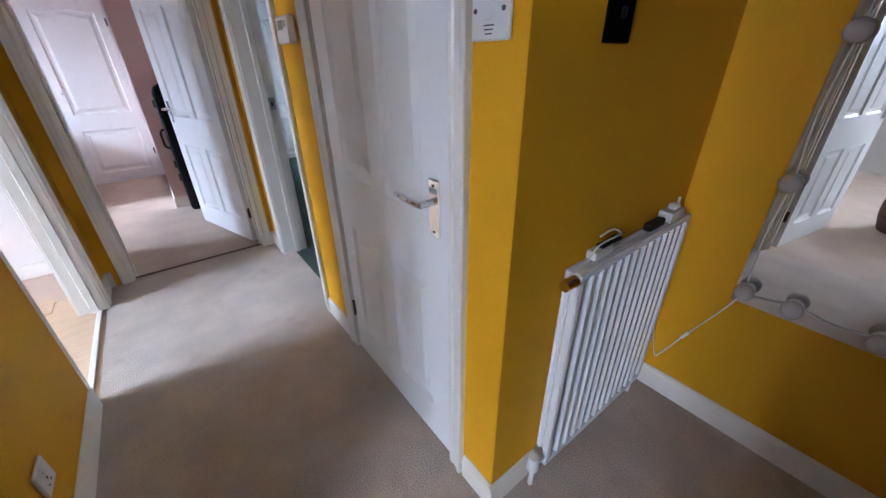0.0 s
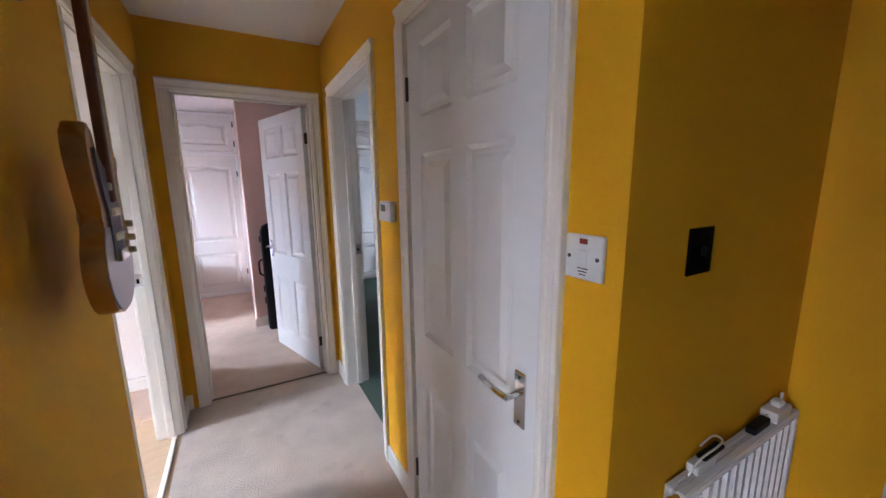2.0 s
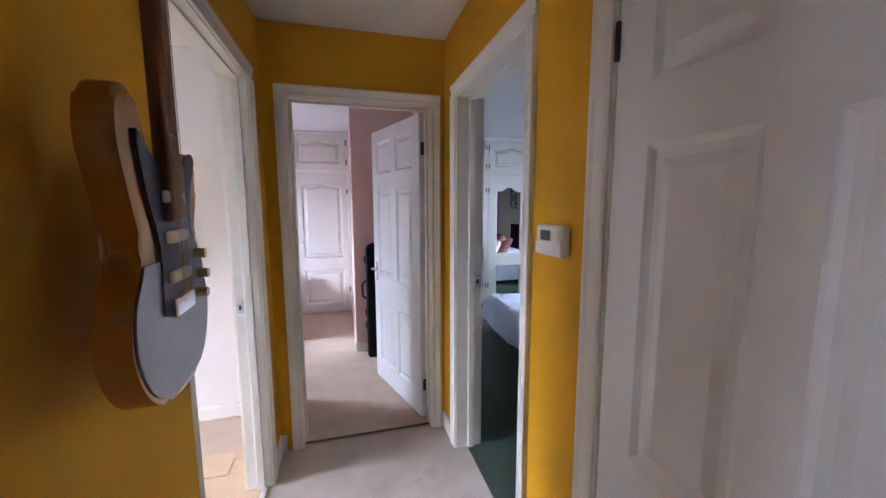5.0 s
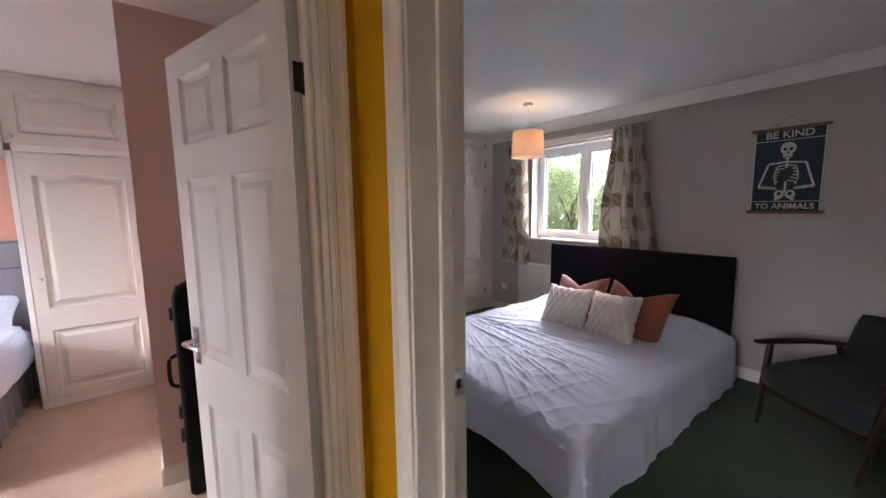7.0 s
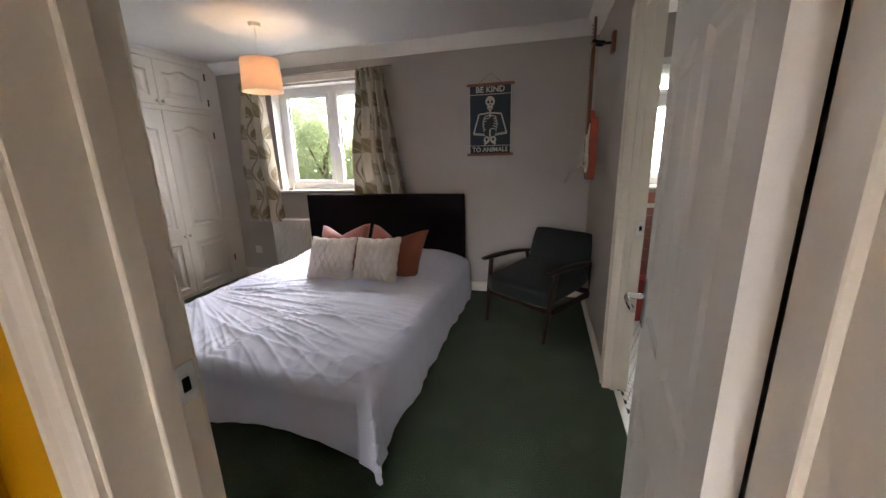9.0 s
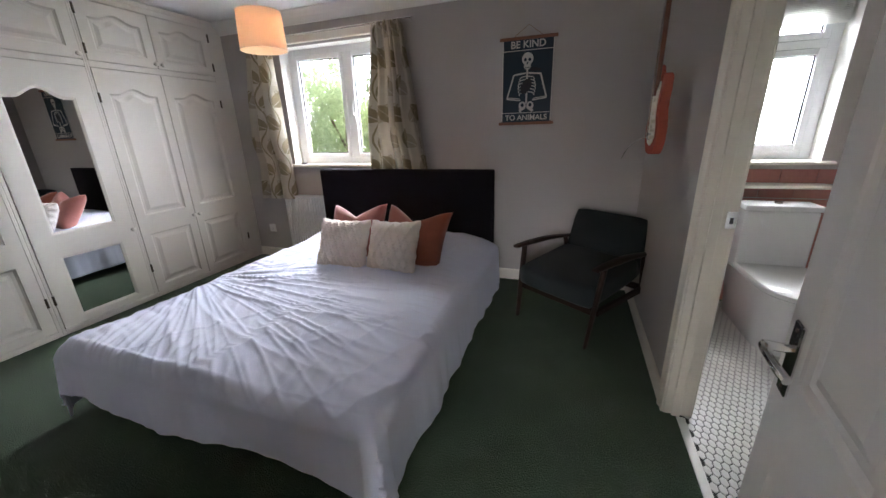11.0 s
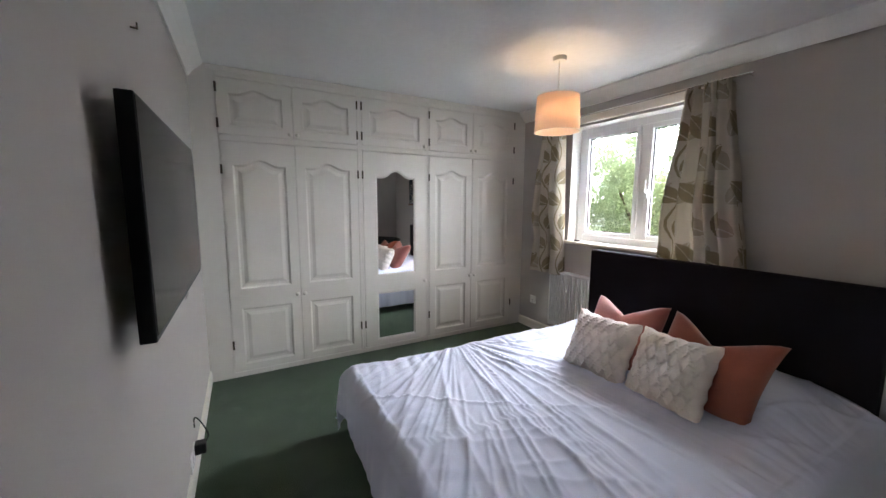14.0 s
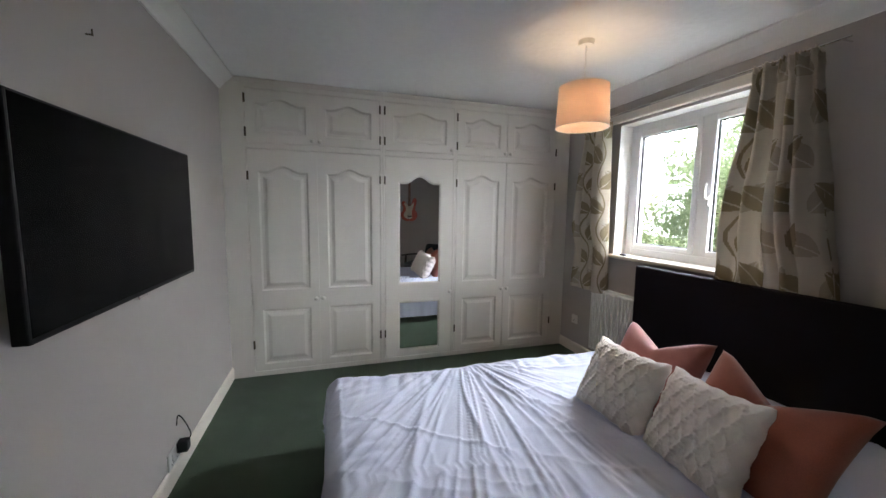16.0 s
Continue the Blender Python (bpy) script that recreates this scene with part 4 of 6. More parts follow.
def curtain(name, y_top, y_bot, z0, z1, x, folds, label, seed):
    """A short gathered curtain; y_top, y_bot: its span at the top and the hem."""
    NU, NV = 340, 250
    t = thing(name, pose(x, (y_bot[0] + y_bot[1]) / 2, z0), label, "curtain", "curtains at the bedroom window")
    oy = (y_bot[0] + y_bot[1]) / 2
    bm = bmesh.new()
    vs = []
    for j in range(NV + 1):
        v = j / NV
        for i in range(NU + 1):
            u = i / NU
            k = v ** 0.9
            ya = y_bot[0] + (y_top[0] - y_bot[0]) * k
            yb = y_bot[1] + (y_top[1] - y_bot[1]) * k
            zc = z0 + (z1 - z0) * v
            amp = 0.040 + 0.032 * sm(1.02, 1.30, zc) - 0.030 * sm(1.5, 2.1, zc)
            ph = folds * math.tau * (u + 0.04 * math.sin(u * 9 + seed))
            dx = amp * math.sin(ph + 0.5 * math.sin(ph)) - 0.030 * sm(1.02, 1.30, zc) + 0.012 * math.sin(2.3 * ph + seed + 2 * v) + 0.012 * noise.noise((u * 5, v * 3, seed))
            dy = 0.030 * math.cos(ph) * (1 - 0.5 * v) + 0.01 * noise.noise((u * 3, v * 5, seed + 4))
            if v > 0.93:
                dx += 0.016 * math.sin(ph * 4 + 9 * v) * sm(0.93, 0.97, v)
            z = z0 + (z1 - z0) * v + (0.016 * math.sin(ph * 2 + 1) + 0.010 * math.sin(ph * 5) if v > 0.98 else 0)
            vs.append(bm.verts.new((dx, ya + (yb - ya) * u + dy - oy, z - z0)))
    width = (y_bot[1] - y_bot[0]) * 1.7
    for j in range(NV):
        for i in range(NU):
            k = j * (NU + 1) + i
            f = bm.faces.new((vs[k], vs[k + 1], vs[k + NU + 2], vs[k + NU + 1]))
            f.material_index = leaf_print((i + 0.5) / NU * width + seed * 0.05, (j + 0.5) / NV * (z1 - z0))
    me = mesh_from("drape", bm, (CURT, CURTLEAF, CURTLEAF2))
    me.polygons.foreach_set("use_smooth", [True] * len(me.polygons))
    d = new("drape", me)
    d.parent = t
    s = d.modifiers.new("thick", "SOLIDIFY")
    s.thickness = 0.003
    return t


curtain("curtain", (5.10, 5.36), (5.045, 5.545), 0.69, 2.13, 4.125, 3.5, "short cream curtain printed with olive leaves, gathered", 1)
curtain("curtain", (3.755, 4.00), (3.53, 4.19), 0.72, 2.15, 4.125, 5.5, "short cream curtain printed with olive leaves behind the headboard", 3)
rail = thing("curtain_rail", pose(4.15, 4.5, 2.17), "white curtain batten with a slim metal rail", "curtain rail")
boxpart("batten", (0.02, 0.06, -0.55, 0.82, -0.06, 0.0), GLOSS, rail, "", 0.004)
bm = bmesh.new()
rod(bm, (-0.01, -0.83, 0.006), (-0.01, 0.86, -0.004), 0.006)
for yy in (-0.80, 0.0, 0.8):
    rod(bm, (-0.01, yy, 0.004), (0.06, yy, 0.004), 0.004, n=8)
part("rail", bm, CHROME, rail, "slim grey metal rail")

blk = boxpart("window_wedge", (4.185, 4.215, 4.93, 4.99, 1.0325, 1.047), GREYF, None, "", 0.004)
tagged(blk, "small grey plastic wedge lying on the window sill", "wedge")

# radiator under the window


def radiator(name, m, w, h, d, ribs, label, convex=True):
    """A panel radiator: local x along it, y out from its back, z up from its underside."""
    t = thing(name, m, label, "radiator")
    bm = bmesh.new()
    box(bm, 0, w, 0, d * 0.35, 0, h, 0.004)
    pitch = w / ribs
    box(bm, 0, w, d * 0.42, d * 0.50, 0, h, 0.002)
    part("back_panel", bm, RADW, t)
    bm = bmesh.new()
    fr = 0.022
    for dd in ((0, w, 0, fr), (0, w, h - fr, h), (0, fr, fr, h - fr), (w - fr, w, fr, h - fr)):
        box(bm, dd[0], dd[1], d * 0.50, d, dd[2], dd[3], 0.004)
    part("front_rim", bm, RADW, t)
    for i in range(ribs):
        cx = pitch * (i + 0.5)
        if cx < fr + 0.01 or cx > w - fr - 0.01:
            continue
        bm = bmesh.new()
        q = pitch * (0.30 if ribs < 20 else 0.44)
        prof = [(-q, 0.5 * d), (-q * 0.55, d * 1.0), (q * 0.55, d * 1.0), (q, 0.5 * d)]
        lo = [bm.verts.new((cx + a, b, fr)) for a, b in prof]
        hi = [bm.verts.new((cx + a, b, h - fr)) for a, b in prof]
        for k in range(3):
            bm.faces.new((lo[k], lo[k + 1], hi[k + 1], hi[k]))
        bm.faces.new(lo[::-1])
        bm.faces.new(hi)
        part("rib", bm, RADW, t)
    bm = bmesh.new()
    n = int(w / 0.012)
    for i in range(n):
        box(bm, 0.012 + i * 0.012, 0.018 + i * 0.012, d * 0.35, d * 0.42, 0.03, h - 0.02)
    part("fins", bm, RADW, t)["kind"] = "stuff"
    return t


rad2 = radiator("radiator", pose(4.197, 3.95, 0.16, 0, 0, 90), 1.27, 0.56, 0.075, 40, "white panel radiator on the wall behind the bed")

# lamp
pend = thing("pendant_lamp", pose(3.338, 4.439, H), "pendant lamp with a lit pink linen drum shade", "lamp")
bm = bmesh.new()
rod(bm, (0, 0, -0.026), (0, 0, 0), 0.04, 0.046, 24)
part("ceiling_rose", bm, WHITEP, pend, "white plastic ceiling rose")
bm = bmesh.new()
rod(bm, (0, 0, -0.31), (0, 0, -0.026), 0.0035, n=8)
part("cord", bm, WHITEP, pend)
bm = bmesh.new()
rod(bm, (0, 0, -0.36), (0, 0, -0.30), 0.02, 0.015)
part("lamp_holder", bm, WHITEP, pend)
bm = bmesh.new()
N = 48
for k in range(N):
    for z0, z1 in ((-0.485, -0.253),):
        a0, a1 = k * math.tau / N, (k + 1) * math.tau / N
        f = [bm.verts.new((r * math.cos(a), r * math.sin(a), z)) for a, z, r in ((a0, z0, 0.150), (a1, z0, 0.150), (a1, z1, 0.140), (a0, z1, 0.140))]
        bm.faces.new(f)
bmesh.ops.remove_doubles(bm, verts=bm.verts, dist=1e-5)
sh = part("shade", bm, SHADEF, pend, "pink linen drum shade", True)
s = sh.modifiers.new("thick", "SOLIDIFY")
s.thickness = 0.0015
bm = bmesh.new()
for z, r in ((-0.485, 0.150), (-0.253, 0.140)):
    tube(bm, [(r * math.cos(k * math.tau / 32), r * math.sin(k * math.tau / 32), z) for k in range(33)], 0.002, 6)
for k in range(3):
    a = k * math.tau / 3
    rod(bm, (0.02 * math.cos(a), 0.02 * math.sin(a), -0.30), (0.14 * math.cos(a), 0.14 * math.sin(a), -0.255), 0.0015, n=6)
part("shade_ring", bm, WHITEP, pend)["kind"] = "stuff"
BULBL = mk("lit_bulb", (1.0, 0.80, 0.5), 0.4, 0, 3, 30, 0, emit=4)
bm = bmesh.new()
ball(bm, (0, 0, -0.40), 0.03, 1, 1, 1.2)
bl = part("bulb", bm, BULBL, pend, "lit lamp bulb", True)
bl.visible_shadow = False

# television
tv = thing("television", pose(1.136, 4.228, 1.342), "large black flat television switched off on a wall bracket", "television")
bm = bmesh.new()
box(bm, 0.045, 0.082, -0.555, 0.555, -0.303, 0.303, 0.005, 2)
body = part("body", bm, BLACKP, tv)
bm = bmesh.new()
box(bm, 0.082, 0.0835, -0.547, 0.547, -0.286, 0.295)
part("screen", bm, SCREEN, tv, "dark glossy screen")
bm = bmesh.new()
box(bm, 0.066, 0.084, -0.035, 0.035, -0.315, -0.302, 0.002)
part("sensor_bar", bm, CHROME, tv)
bm = bmesh.new()
box(bm, 0.0, 0.045, -0.2, 0.2, -0.15, 0.15, 0.01)
part("bracket", bm, BLACKP, tv)

# pictures


def text_part(words, size, mat, parent, m, label=""):
    cu = bpy.data.curves.new("words", "FONT")
    cu.body, cu.size, cu.align_x, cu.align_y, cu.extrude = words, size, "CENTER", "CENTER", 0.0006
    cu.offset = size * 0.018
    tmp = bpy.data.objects.new("words", cu)
    scene.collection.objects.link(tmp)
    me = bpy.data.meshes.new_from_object(tmp.evaluated_get(bpy.context.evaluated_depsgraph_get()))
    bpy.data.objects.remove(tmp)
    me.materials.clear()
    me.materials.append(mat)
    ob = new("lettering", me)
    ob.parent = parent
    ob.matrix_basis = m
    if label:
        ob["label"] = label
    return ob


# local x across, z up, front towards -y
po = thing("hanging_poster", pose(4.207, 2.766, 1.655, 0, 0, -90), "dark teal cloth poster of a seated skeleton on wooden hangers", "poster")
boxpart("cloth", (-0.193, 0.193, -0.008, -0.006, -0.305, 0.300), NAVYP, po, "", 0)
for z in (-0.305, 0.297):
    boxpart("hanger_bar", (-0.212, 0.212, -0.016, 0.0, z - 0.011, z + 0.011), TEAK, po, "brown wooden hanger bar", 0.003)
for s in (-1, 1):
    boxpart("side_border", (s * 0.188 - 0.004, s * 0.188 + 0.004, -0.0095, -0.0082, -0.29, 0.285), BONE, po, "", 0)
bm = bmesh.new()
tube(bm, [(-0.105, -0.006, 0.308), (0.0, -0.004, 0.385), (0.105, -0.006, 0.308)], 0.0018, 6)
part("hanging_cord", bm, TEAK, po)
text_part("BE KIND", 0.069, BONE, po, pose(0, -0.0092, 0.253, 90, 0, 0))
text_part("TO ANIMALS", 0.056, BONE, po, pose(0, -0.0092, -0.263, 90, 0, 0))
for z in (0.215, -0.226):
    boxpart("rule_line", (-0.184, 0.184, -0.0095, -0.0082, z - 0.0025, z + 0.0025), BONE, po, "", 0)


def flat_bones():
    bm = bmesh.new()

    def blob(cx, cz, rx, rz, n=16):
        bm.faces.new([bm.verts.new((cx + rx * math.cos(k * math.tau / n), -0.0092, cz + rz * math.sin(k * math.tau / n))) for k in range(n)])

    def limb(x0, z0, x1, z1, w):
        d = Vector((x1 - x0, z1 - z0)).normalized() * w
        bm.faces.new([bm.verts.new((a, -0.0092, b)) for a, b in ((x0 - d.y, z0 + d.x), (x0 + d.y, z0 - d.x), (x1 + d.y, z1 - d.x), (x1 - d.y, z1 + d.x))])

    blob(0.0, 0.155, 0.043, 0.045)
    blob(0.0, 0.105, 0.026, 0.024)
    limb(0, 0.09, 0, -0.16, 0.007)
    for s in (-1, 1):
        limb(s * 0.01, 0.058, s * 0.10, 0.048, 0.006)
        limb(s * 0.10, 0.05, s * 0.150, -0.118, 0.006)
        limb(s * 0.152, -0.122, s * 0.045, -0.136, 0.0045)
        limb(s * 0.146, -0.112, s * 0.05, -0.124, 0.003)
        for r in range(6):
            z = 0.035 - r * 0.022
            w = 0.055 + 0.012 * math.sin(r * 0.6)
            for k in range(5):
                a0, a1 = k / 5, (k + 1) / 5
                limb(s * w * math.sin(a0 * 1.9), z - 0.028 * a0 * a0, s * w * math.sin(a1 * 1.9), z - 0.028 * a1 * a1, 0.0036)
        blob(s * 0.030, -0.175, 0.028, 0.032, 14)
        limb(s * 0.02, -0.19, s * 0.052, -0.215, 0.010)
    return bm


part("bone_print", flat_bones(), BONE, po, "pale printed bones")
bm = bmesh.new()
for cx, cz, rx, rz in ((-0.016, 0.150, 0.011, 0.012), (0.016, 0.150, 0.011, 0.012), (0, 0.126, 0.006, 0.009), (0.0, 0.095, 0.018, 0.003), (-0.030, -0.17, 0.012, 0.014), (0.030, -0.17, 0.012, 0.014)):
    bm.faces.new([bm.verts.new((cx + rx * math.cos(k * math.tau / 12), -0.0098, cz + rz * math.sin(k * math.tau / 12))) for k in range(12)])
part("dark_print", bm, NAVYP, po)["kind"] = "stuff"
bm = bmesh.new()
for cx, cz, rx, rz, tilt in ((-0.005, -0.035, 0.040, 0.055, 0.3), (0.052, 0.082, 0.034, 0.013, -0.2), (0.088, 0.076, 0.012, 0.011, 0)):
    bm.faces.new([bm.verts.new((cx + rx * math.cos(k * math.tau / 14) + tilt * rz * math.sin(k * math.tau / 14), -0.0101, cz + rz * math.sin(k * math.tau / 14))) for k in range(14)])
part("cat_print", bm, INK, po, "small black cat in the print")

# armchair
def armchair(m):
    t = thing("armchair", m, "charcoal fabric armchair with dark walnut arms and legs", "armchair")

    def seat_pad(name, w, h, d, mat, at, puff):
        bm = bmesh.new()
        box(bm, -w / 2, w / 2, 0, d, 0, h)
        bmesh.ops.subdivide_edges(bm, edges=bm.edges, cuts=7, use_grid_fill=True)
        for v in bm.verts:
            u, q, r = v.co.x / (w / 2), v.co.y / d * 2 - 1, v.co.z / h * 2 - 1
            v.co.z += puff * r * (1 - u * u) * (1 - q * q)
            k = 0.022
            v.co.x -= k * u * (abs(r) ** 6 * 0.6 + abs(q) ** 8 * 0.5)
            v.co.y -= k * q * (abs(r) ** 6 * 0.6 + abs(u) ** 8 * 0.5)
        o = part(name, bm, mat, t, at=at)
        o.data.polygons.foreach_set("use_smooth", [True] * len(o.data.polygons))
        return o

    seat_pad("seat", 0.575, 0.135, 0.60, CHAIRF, pose(0, -0.03, 0.255, 6, 0, 0), 0.022)
    seat_pad("backrest", 0.565, 0.13, 0.385, CHAIRF, pose(0, 0.595, 0.315, 70, 0, 0), 0.024)
    for s in (-1, 1):
        x = s * 0.305
        for nm, y0, y1, z1 in (("front_leg", -0.035, 0.045, 0.515), ("back_leg", 0.64, 0.52, 0.50)):
            bm = bmesh.new()
            rings = []
            for k in range(7):
                u = k / 6
                cx, cy, cz = s * 0.278 + (x - s * 0.278) * u, y0 + (y1 - y0) * u, z1 * u
                wx, wy = 0.011 + 0.006 * u, 0.014 + 0.012 * math.sin(math.pi * min(1, u * 0.75 + 0.1))
                rings.append([bm.verts.new((cx + wx * math.cos(q * math.tau / 12), cy + wy * math.sin(q * math.tau / 12), cz)) for q in range(12)])
            for a, b in zip(rings, rings[1:]):
                for q in range(12):
                    bm.faces.new((a[q], a[(q + 1) % 12], b[(q + 1) % 12], b[q]))
            bm.faces.new(rings[0][::-1])
            bm.faces.new(rings[-1])
            part(nm, bm, WALNUT, t, smooth=True)
        bm = bmesh.new()
        pts = smooth_path([(x, -0.05, 0.532), (x, 0.12, 0.532), (x, 0.34, 0.522), (x, 0.60, 0.488)], 6)
        rings = []
        for i, p in enumerate(pts):
            u = i / (len(pts) - 1)
            wv, hv = 0.017 + 0.012 * math.sin(math.pi * (0.18 + 0.72 * u)), 0.010 + 0.006 * math.sin(math.pi * u)
            rings.append([bm.verts.new((p.x + math.copysign(abs(math.cos(q)) ** 0.6, math.cos(q)) * wv, p.y, p.z + math.copysign(abs(math.sin(q)) ** 0.8, math.sin(q)) * hv)) for q in [k * math.tau / 14 + 0.1 for k in range(14)]])
        for a, b in zip(rings, rings[1:]):
            for k in range(14):
                bm.faces.new((a[k], a[(k + 1) % 14], b[(k + 1) % 14], b[k]))
        bm.faces.new(rings[0][::-1])
        bm.faces.new(rings[-1])
        part("armrest", bm, WALNUT, t, smooth=True)
        boxpart("side_rail", (x - 0.013, x + 0.010, 0.01, 0.60, 0.215, 0.258), WALNUT, t)
    boxpart("front_rail", (-0.285, 0.285, 0.0, 0.024, 0.212, 0.256), WALNUT, t)
    boxpart("back_rail", (-0.285, 0.285, 0.565, 0.59, 0.215, 0.258), WALNUT, t)
    return t


armchair(pose(3.410, 2.440, 0, 0, 0, -124.3))

# guitars
def guitar(name, m, body_mat, plate_mat, pick_mat, label, arm, dark_neck=True):
    """An electric guitar hung by its head: local x across, z up from the body's foot, front towards -y."""
    t = thing(name, m, label, "guitar")
    half = ((0.0, 0.0), (0.07, 0.006), (0.125, 0.04), (0.155, 0.10), (0.148, 0.16), (0.118, 0.205), (0.108, 0.245), (0.125, 0.29), (0.142, 0.335), (0.128, 0.375), (0.098, 0.385), (0.072, 0.355), (0.05, 0.325), (0.028, 0.315))
    lefty = [(-x * 1.02, z * 1.0 + (0.06 * sm(0.24, 0.385, z) if x > 0.06 else 0)) for x, z in half]
    tall = 1.07 if body_mat is BURST else 1.0
    up = 0.06 if body_mat is BURST else 0.0
    raw = [(x, z * tall) for x, z in list(half) + lefty[::-1][:-1]]
    ring = smooth_path([(x, 0, z) for x, z in raw + [raw[0]]], 4)[:-1]
    bm = bmesh.new()
    prism(bm, [(p.x, p.z) for p in ring], -0.022, 0.022, 0.008, 3)
    part("body", bm, body_mat, t, smooth=True)
    if body_mat is BURST:
        bm = bmesh.new()
        prism(bm, [(p.x * 0.95, 0.008 + p.z * 0.965) for p in ring if p.z < 0.235], -0.0240, -0.0215)
        part("body_top", bm, SILVER, t, "brushed silver guitar top")
    pl = [(-0.055, 0.06), (0.03, 0.045), (0.10, 0.085), (0.105, 0.13), (0.07, 0.20), (0.075, 0.27), (0.105, 0.335), (0.085, 0.35), (0.04, 0.315), (-0.035, 0.315), (-0.085, 0.36), (-0.075, 0.27), (-0.05, 0.18)]
    bm = bmesh.new()
    ring = smooth_path([(x, 0, z) for x, z in pl + [pl[0]]], 3)[:-1]
    prism(bm, [(p.x * (1.18 if up else 1), p.z * (0.92 if up else 1) + up * 1.5) for p in ring], -0.0265, -0.0222)
    part("scratch_plate", bm, plate_mat, t)
    bm = bmesh.new()
    prism(bm, [(-0.027, 0.29), (0.027, 0.29), (0.021, 0.80), (-0.021, 0.80)], -0.036, -0.014, 0.004)
    nk = part("neck", bm, MAPLE, t, "long wooden guitar neck")
    bm = bmesh.new()
    for k in range(16):
        z = 0.80 - 0.55 * (1 - 0.944 ** (k * 1.3))
        box(bm, -0.024, 0.024, -0.0375, -0.036, z - 0.001, z + 0.001)
    part("frets", bm, CHROME, nk)["kind"] = "stuff"
    bm = bmesh.new()
    prism(bm, [(-0.021, 0.80), (0.021, 0.80), (0.040, 0.84), (0.040, 0.90), (0.026, 0.965), (-0.005, 0.975), (-0.030, 0.93), (-0.032, 0.85)], -0.030, -0.016, 0.003)
    hd = part("headstock", bm, MAPLE, t)
    for k in range(6):
        bm = bmesh.new()
        z = 0.825 + k * 0.022
        rod(bm, (-0.024 - 0.001 * k, -0.040, z), (-0.024 - 0.001 * k, -0.028, z), 0.004, n=8)
        rod(bm, (-0.034, -0.022, z), (-0.055, -0.022, z), 0.003, n=6)
        box(bm, -0.068, -0.053, -0.026, -0.018, z - 0.006, z + 0.006, 0.002)
        part("tuner", bm, CHROME, hd)
    for z in (0.270 + up, 0.205 + up, 0.140 + up):
        bm = bmesh.new()
        box(bm, -0.038, 0.038, -0.034, -0.025, z - 0.010, z + 0.010, 0.003)
        part("pickup", bm, pick_mat, t, "ivory pickup")
    bm = bmesh.new()
    box(bm, -0.042, 0.042, -0.036, -0.022, 0.075 + up, 0.108 + up, 0.003)
    part("bridge", bm, CHROME, t)
    for kx, kz in ((0.088, 0.165), (0.098, 0.125), (0.085, 0.090)):
        bm = bmesh.new()
        rod(bm, (kx, -0.025, kz + up), (kx, -0.045, kz + up), 0.011, 0.009, 12)
        part("control_knob", bm, BRASSY if body_mat is BURST else IVORY, t)
    bm = bmesh.new()
    for k in range(6):
        x = -0.022 + k * 0.0088
        rod(bm, (x, -0.039, 0.095 + up), (x * 0.75, -0.0395, 0.80), 0.0006, n=5)
    part("strings", bm, CHROME, t)["kind"] = "stuff"
    if arm:
        bm = bmesh.new()
        tube(bm, smooth_path([(0.035, -0.036, 0.085), (0.045, -0.07, 0.082), (0.03, -0.12, 0.045), (0.01, -0.15, -0.02)], 4), 0.0028, 6)
        part("tremolo_arm", bm, CHROME, t)
    return t


def hanger(m):
    t = thing("guitar_hanger", m, "wooden wall block with a black padded guitar hook", "wall hook", "guitar hooks")
    boxpart("block", (-0.03, 0.03, -0.024, -0.001, -0.06, 0.06), TEAK, t, "brown wooden block", 0.004)
    bm = bmesh.new()
    rod(bm, (0, -0.024, 0), (0, -0.07, 0), 0.008)
    for s in (-1, 1):
        tube(bm, smooth_path([(0, -0.065, 0), (s * 0.03, -0.07, 0), (s * 0.034, -0.10, 0.004), (s * 0.034, -0.135, 0.014)], 4), 0.009, 8)
    part("hook", bm, BLACKP, t, "black rubber covered hook")
    return t


guitar("guitar", pose(3.37, 1.985, 1.165, 0, 0, 180), CORAL, IVORY, IVORY, "coral pink electric guitar with an ivory scratch plate", True)
hanger(pose(3.37, 1.885, 1.985, 0, 0, 180))
guitar("guitar", pose(0.105, 1.625, 1.105, 0, 0, 93), BURST, DKPLATE, IVORY, "bronze electric guitar with a silver top and dark scratch plate", False)
hanger(pose(0.0, 1.63, 1.925, 0, 0, 90))


def socket(name, m, label, w=0.147, switches=2, plug=False):
    t = thing(name, m, label, "socket")
    boxpart("plate", (-w / 2, w / 2, -0.010, -0.001, -0.043, 0.043), WHITEP, t, "", 0.003)
    n = switches
    for i in range(n):
        cx = (i - (n - 1) / 2) * w / max(n, 1) * 0.9
        bm = bmesh.new()
        for dx, dz, a, b in ((0, -0.004, 0.002, 0.005), (-0.011, -0.022, 0.004, 0.002), (0.011, -0.022, 0.004, 0.002)):
            box(bm, cx + dx - a, cx + dx + a, -0.0108, -0.0098, dz - b, dz + b)
        part("pin_holes", bm, BLACKP, t)
        boxpart("switch", (cx - 0.006, cx + 0.006, -0.0135, -0.010, 0.010, 0.028), WHITEP, t, "", 0.001)
    return t


